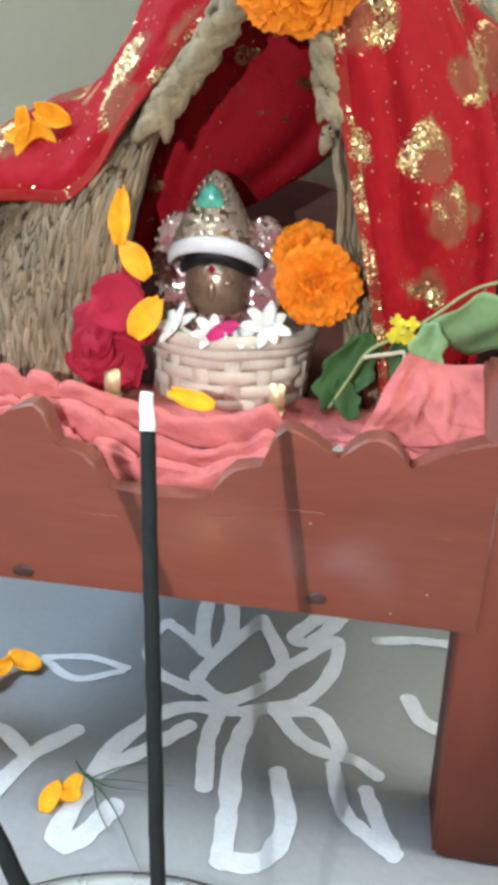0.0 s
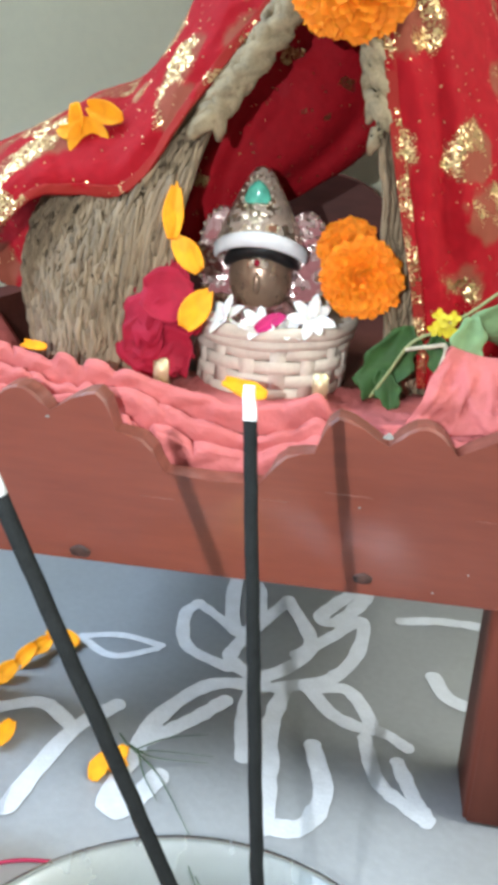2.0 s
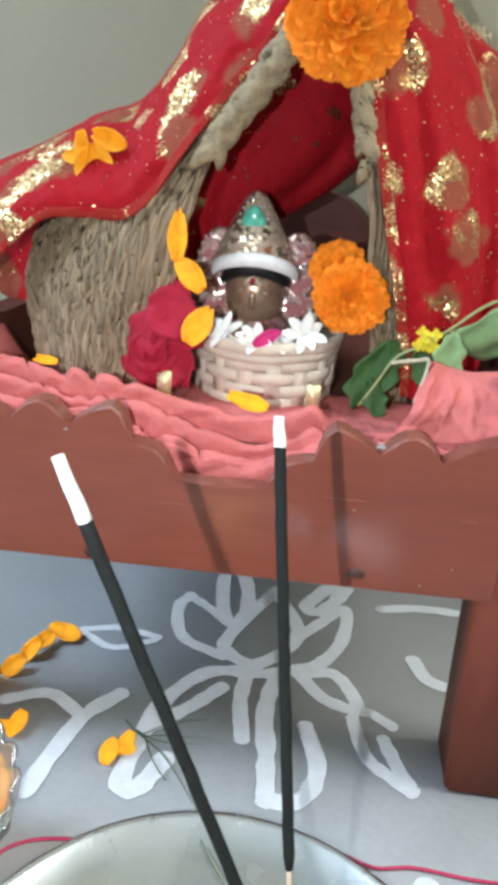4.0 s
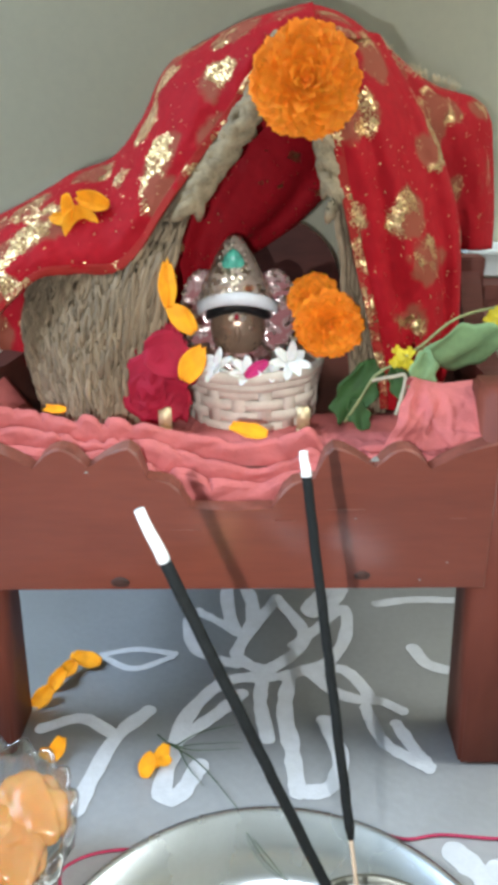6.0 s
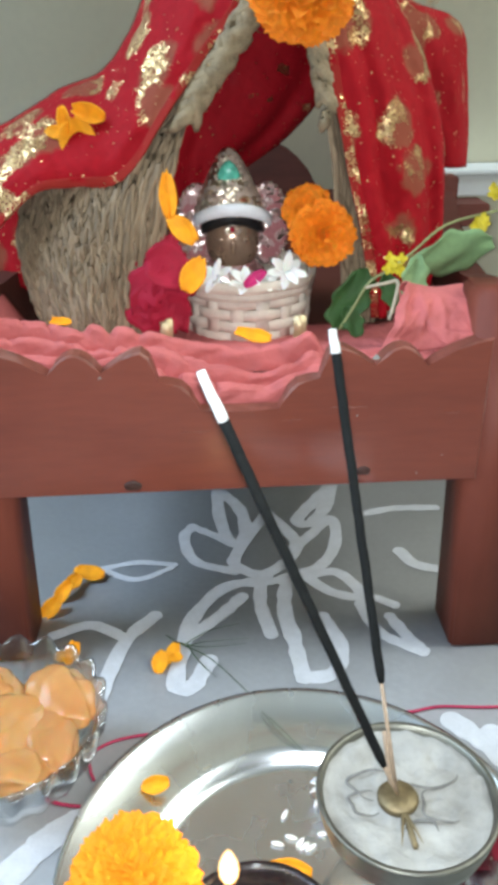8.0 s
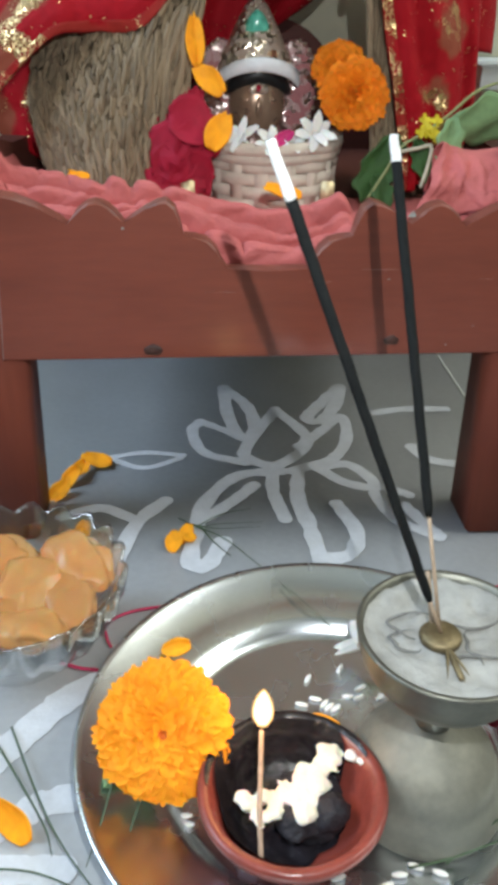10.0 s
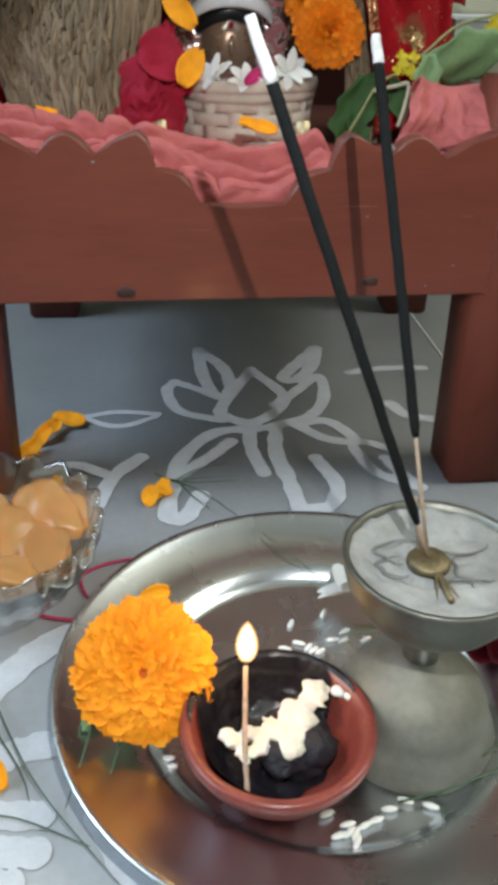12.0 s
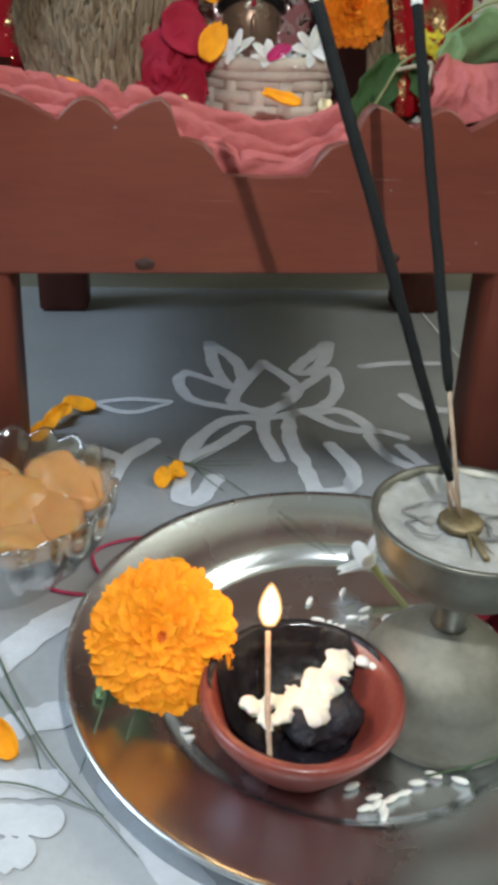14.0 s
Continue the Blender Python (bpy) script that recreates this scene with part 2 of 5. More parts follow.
M = dict(
    cement=material("grey_cement", (0.485, 0.495, 0.505), 0.5, var=0.12, scale=14, bump=0.25, bump_scale=220, stain=(0.37, 0.37, 0.36), stain_amount=0.5),
    chalk=material("rice_paste_white", (0.54, 0.555, 0.585), 0.85, var=0.10, scale=120, bump=0.3, bump_scale=500, stain=(0.50, 0.51, 0.52), stain_amount=0.85),
    wall=material("pale_green_wall_paint", (0.79, 0.745, 0.57), 0.7, var=0.05, scale=8, bump=0.15, bump_scale=160),
    dim_wall=material("dark_reflection_wall", (0.20, 0.19, 0.185), 0.8, var=0.15, scale=6),
    ceiling=material("white_bounce_ceiling", (0.80, 0.81, 0.80), 0.8, var=0.04, scale=6, bump=0.1),
    wood=material("red_brown_varnished_wood", (0.182, 0.042, 0.024), 0.40, spec=0.35, var=0.2, scale=26, bump=0.12, bump_scale=190, stretch=(0.22, 1, 1.6), stain=(0.225, 0.060, 0.036), stain_amount=0.5, coat=0.3),
    wood_up=material("red_brown_varnished_upright_wood", (0.175, 0.045, 0.028), 0.55, var=0.16, spec=0.25, scale=26, bump=0.12, bump_scale=190, stretch=(1.5, 1.5, 0.2), stain=(0.30, 0.09, 0.055), stain_amount=0.35),
    wood_back=material("dull_brown_wood", (0.15, 0.042, 0.028), 0.5, var=0.2, scale=26, bump=0.12, bump_scale=190, stretch=(1.5, 1.5, 0.2)),
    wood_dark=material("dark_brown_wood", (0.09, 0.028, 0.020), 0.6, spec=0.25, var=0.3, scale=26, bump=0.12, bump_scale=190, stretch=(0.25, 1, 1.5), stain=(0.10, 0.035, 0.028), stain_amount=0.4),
    wood_edge=material("worn_scalloped_wood_edge", (0.20, 0.062, 0.042), 0.5, var=0.3, scale=90, bump=0.2, stain=(0.40, 0.30, 0.27), stain_amount=0.4),
    knot=material("dark_wood_knot", (0.05, 0.02, 0.015), 0.5, var=0.4, scale=300),
    pink=material("coral_pink_cotton", (0.52, 0.135, 0.128), 0.85, var=0.12, scale=60, bump=0.65, bump_scale=330, dist=0.0013, stain=(0.46, 0.105, 0.095), stain_amount=0.5),
    red=sequin_cloth("red_tinsel_cloth", (0.345, 0.005, 0.011), (0.25, 0.085, 0.045), 30, 0.42),
    tinsel=sequin_cloth("tinsel_border", (0.37, 0.005, 0.011), (0.30, 0.03, 0.02), 70, 0.80),
    deep=sequin_cloth("deep_red_cloth", (0.31, 0.005, 0.011), (0.28, 0.010, 0.016), 60, 0.22),
    thatch=material("dry_fibre", (0.275, 0.20, 0.125), 0.9, var=0.28, scale=150, bump=0.6, bump_scale=700, island=0.45, stretch=(1, 1, 0.25)),
    thatch_dark=material("shaded_fibre_mat", (0.25, 0.185, 0.118), 0.95, var=0.3, scale=100),
    braid=material("pale_braided_fibre", (0.30, 0.23, 0.138), 0.85, var=0.35, scale=160, bump=0.4, bump_scale=700),
    cane=material("pale_woven_cane", (0.62, 0.54, 0.45), 0.65, var=0.12, scale=120, bump=0.2, bump_scale=500, objrand=0.3),
    steel=material("stainless_steel", (0.66, 0.695, 0.73), 0.27, metal=1.0, var=0.06, scale=30, bump=0.03, bump_scale=400),
    brass=material("tarnished_brass", (0.17, 0.168, 0.142), 0.44, metal=0.85, var=0.25, scale=70, bump=0.1, bump_scale=300, stain=(0.15, 0.15, 0.12), stain_amount=0.6),
    brass_dull=material("dull_grey_brass", (0.205, 0.197, 0.16), 0.58, metal=0.45, var=0.25, scale=60, bump=0.15, bump_scale=300, stain=(0.20, 0.20, 0.16), stain_amount=0.6),
    old_brass=material("brown_old_brass", (0.20, 0.155, 0.085), 0.5, metal=0.7, var=0.3, scale=200, bump=0.3, bump_scale=500),
    gold=material("dull_brass", (0.74, 0.60, 0.36), 0.5, metal=0.65, var=0.12),
    ash=material("grey_white_ash", (0.30, 0.295, 0.275), 0.95, var=0.2, scale=90, bump=0.5, bump_scale=260, dist=0.002, stain=(0.13, 0.125, 0.115), stain_amount=0.9),
    ash_curl=material("dark_grey_ash", (0.15, 0.147, 0.138), 0.95, var=0.3, scale=300, bump=0.5),
    ash_white=material("burnt_white_ash", (0.63, 0.63, 0.62), 0.95, var=0.16, scale=300, bump=0.5),
    incense=material("black_incense_paste", (0.009, 0.010, 0.010), 0.85, spec=0.15, var=0.35, scale=300, bump=0.4, bump_scale=1200),
    bamboo=material("bare_bamboo_stick", (0.31, 0.225, 0.155), 0.6, var=0.2, scale=200),
    clay=material("terracotta", (0.215, 0.044, 0.032), 0.36, coat=0.35, var=0.22, scale=70, bump=0.3, bump_scale=400, stain=(0.25, 0.06, 0.045), stain_amount=0.5),
    soot=material("oily_black_soot", (0.013, 0.011, 0.014), 0.14, var=0.5, scale=110, bump=0.8, bump_scale=240, dist=0.002, coat=0.6),
    char=material("matt_black_char", (0.016, 0.015, 0.020), 0.6, var=0.5, scale=200, bump=0.8, bump_scale=600, dist=0.0015),
    cotton=material("oil_soaked_cotton", (0.80, 0.74, 0.64), 0.85, var=0.05, scale=200, bump=0.35, bump_scale=900, dist=0.0008, sss=0.6),
    wick=material("twisted_wick", (0.50, 0.34, 0.24), 0.8, var=0.2, scale=300, bump=0.4),
    marigold=material("marigold_orange", (0.90, 0.25, 0.004), 0.75, var=0.10, scale=80, objrand=0.6, bump=0.2, bump_scale=500, sss=0.35),
    marigold_y=material("marigold_golden_orange", (1.0, 0.325, 0.004), 0.75, var=0.10, scale=80, objrand=0.35, bump=0.2, bump_scale=500, sss=0.4),
    heart=material("marigold_dark_heart", (0.55, 0.10, 0.005), 0.8, var=0.3, scale=200),
    petal=material("orange_petal", (0.92, 0.36, 0.008), 0.85, var=0.15, scale=120, bump=0.2, sss=0.1),
    petal_y=material("yellow_petal", (0.93, 0.335, 0.006), 0.85, var=0.14, scale=120, bump=0.2, sss=0.1),
    rose=material("crimson_petal", (0.27, 0.004, 0.022), 0.8, var=0.35, scale=60, bump=0.4, bump_scale=260, dist=0.0015, island=0.5),
    magenta=material("magenta_petal", (0.50, 0.02, 0.14), 0.6, var=0.2, scale=100),
    white_petal=material("white_jasmine_petal", (0.84, 0.82, 0.77), 0.6, var=0.07, scale=100, bump=0.15, sss=0.2),
    leaf=material("soft_green_leaf", (0.20, 0.33, 0.15), 0.7, var=0.2, scale=60, bump=0.3, bump_scale=300),
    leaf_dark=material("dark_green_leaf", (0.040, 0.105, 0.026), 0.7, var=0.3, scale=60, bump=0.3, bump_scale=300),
    stem=material("pale_green_stem", (0.30, 0.33, 0.14), 0.6, var=0.2, scale=100),
    twig=material("dry_pale_stalk", (0.52, 0.46, 0.33), 0.8, var=0.2, scale=150),
    mustard=material("mustard_yellow_flower", (0.64, 0.51, 0.02), 0.6, var=0.15, scale=200, island=0.4),
    grass=material("dark_grass_blade", (0.06, 0.095, 0.05), 0.5, var=0.3, scale=100),
    rice=material("raw_rice", (0.80, 0.79, 0.75), 0.45, var=0.06, scale=200, sss=0.15),
    thread=material("magenta_red_thread", (0.42, 0.03, 0.085), 0.85, var=0.2, scale=400, bump=0.5, bump_scale=1500),
    fruit=material("clear_orange_jelly", (0.95, 0.50, 0.20), 0.16, var=0.12, scale=50, bump=0.12, bump_scale=160, sss=0.6, trans=0.6, ior=1.30, objrand=0.4, stain=(0.86, 0.62, 0.38), stain_amount=0.7),
    silver=sequin_cloth("embossed_silver", (0.40, 0.30, 0.24), (0.50, 0.40, 0.33), 110, 0.70, 480, (0.92, 0.80, 0.66), (0.30, 0.40)),
    face=material("smooth_bronze", (0.36, 0.235, 0.165), 0.28, metal=0.55, var=0.15, scale=120, bump=0.08),
    gem=material("green_stone", (0.10, 0.46, 0.34), 0.25, var=0.35, scale=240, coat=0.5),
    band=material("white_enamel", (0.78, 0.78, 0.80), 0.45, var=0.06, scale=200),
    black=material("black_enamel", (0.012, 0.012, 0.013), 0.35, var=0.3, scale=100),
    pinkfoil=sequin_cloth("pink_foil_relief", (0.40, 0.16, 0.165), (0.52, 0.36, 0.34), 150, 0.60, 620, (0.86, 0.72, 0.68), (0.35, 0.42)),
    tape=material("pale_joint_strip", (0.66, 0.68, 0.66), 0.7, var=0.08, scale=100),
    plastic=material("pale_grey_plastic", (0.66, 0.68, 0.65), 0.5, var=0.04),
)
glass = bpy.data.materials.new("clear_cut_glass")
glass.use_nodes = True
gn, gl = glass.node_tree.nodes, glass.node_tree.links.new
gn.remove(gn["Principled BSDF"])
clear, gloss, mixg, facing = gn.new("ShaderNodeBsdfTransparent"), gn.new("ShaderNodeBsdfGlossy"), gn.new("ShaderNodeMixShader"), gn.new("ShaderNodeLayerWeight")
clear.inputs[0].default_value = (0.90, 0.93, 0.92, 1)
gloss.inputs["Roughness"].default_value = 0.04
facing.inputs[0].default_value = 0.35
rim_gloss = gn.new("ShaderNodeMapRange")
rim_gloss.inputs[3].default_value, rim_gloss.inputs[4].default_value = 0.14, 0.9
gl(facing.outputs["Facing"], rim_gloss.inputs[0])
gl(rim_gloss.outputs[0], mixg.inputs[0])
gl(clear.outputs[0], mixg.inputs[1])
gl(gloss.outputs[0], mixg.inputs[2])
gl(mixg.outputs[0], gn["Material Output"].inputs[0])
M["glass"] = glass
M["flame_core"] = glow("flame_core", (1.0, 0.84, 0.55), 7.0)

edge = bpy.data.materials.new("flame_edge")
edge.use_nodes = True
en, el = edge.node_tree.nodes, edge.node_tree.links.new
en.remove(en["Principled BSDF"])
thin, hot, blend = en.new("ShaderNodeBsdfTransparent"), en.new("ShaderNodeEmission"), en.new("ShaderNodeMixShader")
hot.inputs[0].default_value, hot.inputs[1].default_value = (1.0, 0.56, 0.20, 1), 13.0
blend.inputs[0].default_value = 0.24
el(thin.outputs[0], blend.inputs[1])
el(hot.outputs[0], blend.inputs[2])
el(blend.outputs[0], en["Material Output"].inputs[0])
M["flame_edge"] = edge


# ---- mesh helpers ----
def part(name, bm, mat, parent=None, label="", smooth=True):
    """Links a bmesh as one mesh object, under a thing or a part if given."""
    bmesh.ops.recalc_face_normals(bm, faces=bm.faces)
    me = bpy.data.meshes.new(name)
    for f in bm.faces:
        f.smooth = smooth
    bm.to_mesh(me)
    bm.free()
    for one in mat if isinstance(mat, (list, tuple)) else [mat]:
        me.materials.append(M[one])
    ob = new(name, me)
    ob.parent = parent
    if label:
        ob["label"] = label
    return ob


def thing(name, at, label, category, group="", kind=""):
    ob = new(name)
    ob.empty_display_size = 0.02
    ob.location = at
    return tagged(ob, label, category, group, kind)


def under(ob, parent):
    """Puts a part modelled in world coordinates under a thing that stands elsewhere."""
    ob.parent = parent
    ob.matrix_parent_inverse = Matrix.Translation(parent.location).inverted()
    return ob


def wpart(name, bm, mat, parent, label="", smooth=True):
    return under(part(name, bm, mat, None, label, smooth), parent)


def box(bm, x0, x1, y0, y1, z0, z1, bevel=0.0015):
    r = bmesh.ops.create_cube(bm, size=1)
    bmesh.ops.transform(bm, matrix=Matrix.Translation(((x0 + x1) / 2, (y0 + y1) / 2, (z0 + z1) / 2)) @ Matrix.Diagonal((x1 - x0, y1 - y0, z1 - z0, 1)), verts=r["verts"])
    if bevel:
        edges = list({e for v in r["verts"] for e in v.link_edges})
        bmesh.ops.bevel(bm, geom=edges, offset=bevel, segments=2, affect="EDGES")
    return bm


def lathe(bm, profile, seg=64, at=(0, 0, 0), wave=None):
    """Turns a profile of (radius, height) round the upright axis. wave(angle, radius, height) may push the radius."""
    rings = []
    for r, z in profile:
        ring = []
        for i in range(seg):
            a = 2 * math.pi * i / seg
            rr = r + (wave(a, r, z) if wave else 0)
            ring.append(bm.verts.new((at[0] + rr * math.cos(a), at[1] + rr * math.sin(a), at[2] + z)))
        rings.append(ring)
    for a, b in zip(rings, rings[1:]):
        for i in range(seg):
            j = (i + 1) % seg
            bm.faces.new((a[i], a[j], b[j], b[i]))
    for ring, r in ((rings[0], profile[0][0]), (rings[-1], profile[-1][0])):
        if r > 1e-5:
            bm.faces.new(ring)
    return bm


def curve_points(pts, n):
    """Points along a smooth line through pts."""
    p = [Vector(q) for q in pts]
    p = [p[0] * 2 - p[1]] + p + [p[-1] * 2 - p[-2]]
    out = []
    spans = len(p) - 3
    for k in range(n + 1):
        s = k / n * spans
        i = min(int(s), spans - 1)
        t = s - i
        a, b, c, d = p[i:i + 4]
        out.append(0.5 * (2 * b + (c - a) * t + (2 * a - 5 * b + 4 * c - d) * t * t + (3 * b - a - 3 * c + d) * t ** 3))
    return out


def tube(bm, pts, radius, seg=8, flat=1.0, side=None):
    """A tube along pts; radius is a number or a function of 0..1; flat squeezes it."""
    rings = []
    n = len(pts)
    for k, p in enumerate(pts):
        d = (pts[min(k + 1, n - 1)] - pts[max(k - 1, 0)]).normalized()
        u = d.cross(Vector(side) if side else (Vector((0, 0, 1)) if abs(d.z) < 0.9 else Vector((1, 0, 0)))).normalized()
        w = d.cross(u)
        r = radius(k / (n - 1)) if callable(radius) else radius
        rings.append([bm.verts.new(p + (u * math.cos(2 * math.pi * i / seg) + w * math.sin(2 * math.pi * i / seg) * flat) * r) for i in range(seg)])
    for a, b in zip(rings, rings[1:]):
        for i in range(seg):
            j = (i + 1) % seg
            bm.faces.new((a[i], a[j], b[j], b[i]))
    bm.faces.new(rings[0])
    bm.faces.new(rings[-1])
    return bm


def sheet(bm, f, nu, nv):
    """A grid of faces over f(u, v), u and v from 0 to 1."""
    grid = [[bm.verts.new(f(i / nu, j / nv)) for j in range(nv + 1)] for i in range(nu + 1)]
    for i in range(nu):
        for j in range(nv):
            bm.faces.new((grid[i][j], grid[i + 1][j], grid[i + 1][j + 1], grid[i][j + 1]))
    return bm


def thicken(ob, d, offset=0.0):
    mod = ob.modifiers.new("thickness", "SOLIDIFY")
    mod.thickness, mod.offset = d, offset
    return ob


def smooth01(a, b, x):
    t = min(1, max(0, (x - a) / (b - a)))
    return t * t * (3 - 2 * t)


def ripple(x, y, z, s, k=0):
    return noise.noise(Vector((x * s + 13.7 * k, y * s + 5.1 * k, z * s)))


def frame_to(at, normal, turn=0.0):
    """A pose whose z points along normal."""
    q = Vector(normal).to_track_quat("Z", "Y").to_matrix().to_4x4()
    return Matrix.Translation(at) @ q @ pose(0, 0, 0, 0, 0, turn)


# ---- the room ----
part("floor", box(bmesh.new(), -1.5, 1.5, -2.0, 0.36, -0.06, 0, 0), "cement", label="smooth grey cement floor")
tagged(bpy.data.objects["floor"], "smooth grey cement floor with faint stains", "floor", kind="structure")
tagged(part("wall_north", box(bmesh.new(), -1.6, 1.6, 0.36, 0.46, -0.06, 2.6, 0), "wall"), "plain pale grey-green painted wall", "wall", kind="structure")
# unseen wall behind the camera, kept dark to shape the plate's reflections
tagged(part("wall_south", box(bmesh.new(), -1.6, 1.6, -2.1, -2.0, -0.06, 2.6, 0), "dim_wall"), "unseen dark wall added for the steel plate to reflect", "wall", kind="structure")


def pierced_wall(name, x0, x1, y0, y1, z0, z1):
    """A side wall of the room with one opening through it."""
    bm = bmesh.new()
    box(bm, x0, x1, -2.0, y0, -0.06, 2.6, 0)
    box(bm, x0, x1, y1, 0.36, -0.06, 2.6, 0)
    if z0 > 0:
        box(bm, x0, x1, y0, y1, -0.06, z0, 0)
    box(bm, x0, x1, y0, y1, z1, 2.6, 0)
    return tagged(part(name, bm, "wall", smooth=False), "pale painted side wall with a daylight opening", "wall", kind="structure")


pierced_wall("wall_west", -1.6, -1.5, -0.55, 0.34, 0.95, 2.0)
pierced_wall("wall_east", 1.5, 1.6, -0.60, 0.30, 1.05, 2.15)
# unseen ceiling, white enough to bounce daylight and brighten the plate rim
tagged(part("ceiling", box(bmesh.new(), -1.6, 1.6, -2.1, 0.46, 2.6, 2.7, 0), "ceiling"), "unseen white ceiling added to close the room and bounce light", "ceiling", kind="structure")
bm = box(bmesh.new(), 0.196, 0.90, 0.318, 0.3595, 0.226, 0.244, 0.001)
box(bm, 0.186, 0.90, 0.314, 0.3595, 0.2445, 0.248, 0.0008)
tagged(part("trim", bm, "plastic", smooth=False), "narrow pale grey ledge with a thin lip along the wall", "ledge", kind="structure")
bm = bmesh.new()
box(bm, 0.1905, 0.1925, 0.06, 0.36, 0.0, 0.0008, 0)
tagged(part("floor_joint", bm, "tape", smooth=False), "thin pale joint line in the cement floor", "floor joint", kind="structure")
bm = bmesh.new()
box(bm, 0.1925, 0.40, 0.184, 0.186, 0.0, 0.0008, 0)
tagged(part("floor_joint", bm, "tape", smooth=False), "thin pale cross joint in the cement floor", "floor joint", kind="structure")


# ---- painted floor pattern ----
def stroke(bm, pts, width, rnd):
    """A brushed stroke of white paste: a flat ribbon with rounded ends and uneven edges."""
    line = curve_points([(x, y, 0) for x, y in pts], 16 * (len(pts) - 1))
    n = len(line)
    left, right = [], []
    k0 = rnd.random() * 50
    for k, p in enumerate(line):
        d = (line[min(k + 1, n - 1)] - line[max(k - 1, 0)]).normalized()
        side = Vector((-d.y, d.x, 0))
        u = k / (n - 1)
        w = width * 0.5 * (0.94 + 0.22 * noise.noise(Vector((k0, k * 0.22, 0))))
        left.append(p + side * w * (1 + 0.12 * noise.noise(Vector((k0 + 9, k * 0.5, 0)))))
        right.append(p - side * w * (1 + 0.12 * noise.noise(Vector((k0 + 17, k * 0.5, 0)))))
    cap = lambda p, d, w: [p + (Vector((-d.y, d.x, 0)) * math.cos(a) + d * math.sin(a)) * w for a in [math.pi * q / 12 for q in range(1, 12)]]
    end = cap(line[-1], (line[-1] - line[-2]).normalized(), width * 0.5)
    start = cap(line[0], (line[0] - line[1]).normalized(), width * 0.5)
    z = 0.0003 + 0.0002 * rnd.random()
    tops_l = [bm.verts.new((p.x, p.y, z + 0.0003 * k / n)) for k, p in enumerate(left)]
    tops_r = [bm.verts.new((p.x, p.y, z + 0.0003 * k / n)) for k, p in enumerate(right)]
    for k in range(n - 1):
        bm.faces.new((tops_l[k], tops_r[k], tops_r[k + 1], tops_l[k + 1]))
    for fan, a, b in ((end, tops_l[-1], tops_r[-1]), (start, tops_r[0], tops_l[0])):
        bm.faces.new([a] + [bm.verts.new((p.x, p.y, a.co.z)) for p in fan] + [b])
    return bm


STROKES = [
    (0.0115, [(-0.012, 0.213), (0.006, 0.178), (0.009, 0.138), (-0.003, 0.130), (-0.011, 0.168), (-0.012, 0.213)]),
    (0.0085, [(0.004, 0.123), (-0.014, 0.139), (-0.033, 0.154)]),
    (0.0095, [(-0.033, 0.154), (-0.039, 0.138), (-0.030, 0.106), (-0.001, 0.091)]),
    (0.0105, [(0.028, 0.172), (0.001, 0.113), (0.003, 0.095), (0.024, 0.088), (0.048, 0.123), (0.028, 0.172)]),
    (0.0125, [(0.087, 0.213), (0.068, 0.185), (0.052, 0.158), (0.064, 0.154), (0.079, 0.182), (0.086, 0.208)]),
    (0.0100, [(0.040, 0.113), (0.060, 0.136), (0.080, 0.159), (0.078, 0.123), (0.062, 0.094), (0.031, 0.079)]),
    (0.0110, [(0.024, 0.079), (-0.008, 0.073), (-0.030, 0.042), (-0.037, 0.010)]),
    (0.0105, [(0.003, 0.061), (-0.012, 0.042), (-0.031, 0.023)]),
    (0.0120, [(-0.020, -0.002), (-0.030, -0.024), (-0.040, -0.021), (-0.037, 0.010)]),
    (0.0100, [(0.018, 0.080), (0.016, 0.053), (0.021, 0.021)]),
    (0.0115, [(0.036, 0.078), (0.032, 0.045), (0.036, 0.009), (0.038, -0.020)]),
    (0.0110, [(0.040, -0.021), (0.057, -0.017), (0.065, 0.006), (0.057, 0.036)]),
    (0.0100, [(0.050, 0.083), (0.074, 0.086), (0.088, 0.058), (0.068, 0.062), (0.050, 0.083)]),
    (0.0085, [(0.086, 0.056), (0.097, 0.054), (0.108, 0.046)]),
    (0.0090, [(0.085, 0.048), (0.092, 0.020), (0.106, 0.006), (0.116, -0.002)]),
    (0.0090, [(0.103, 0.034), (0.110, 0.014), (0.117, 0.000)]),
    (0.0060, [(-0.098, 0.101), (-0.073, 0.107), (-0.046, 0.102)]),
    (0.0060, [(-0.098, 0.099), (-0.073, 0.086), (-0.048, 0.098)]),
    (0.0110, [(-0.057, 0.044), (-0.075, 0.018), (-0.087, -0.035)]),
    (0.0095, [(-0.122, 0.028), (-0.099, 0.037), (-0.077, 0.024)]),
    (0.0095, [(0.107, 0.165), (0.135, 0.171), (0.168, 0.170)]),
    (0.0110, [(0.126, 0.110), (0.134, 0.092), (0.156, 0.083)]),
    (0.0160, [(-0.150, -0.190), (-0.118, -0.146), (-0.100, -0.124), (-0.082, -0.112)]),
    (0.0140, [(-0.140, -0.205), (-0.111, -0.185), (-0.099, -0.179), (-0.080, -0.176)]),
    (0.0130, [(-0.140, -0.206), (-0.110, -0.208), (-0.090, -0.209)]),
    (0.0130, [(-0.140, -0.222), (-0.110, -0.222), (-0.090, -0.224)]),
    (0.0130, [(-0.140, -0.238), (-0.110, -0.236), (-0.098, -0.235)]),
    (0.0150, [(-0.066, -0.212), (-0.052, -0.236), (-0.030, -0.268), (-0.010, -0.300)]),
    (0.0150, [(0.120, -0.060), (0.136, -0.080), (0.150, -0.110)]),
    (0.0140, [(0.140, -0.070), (0.165, -0.085), (0.185, -0.080)]),
]
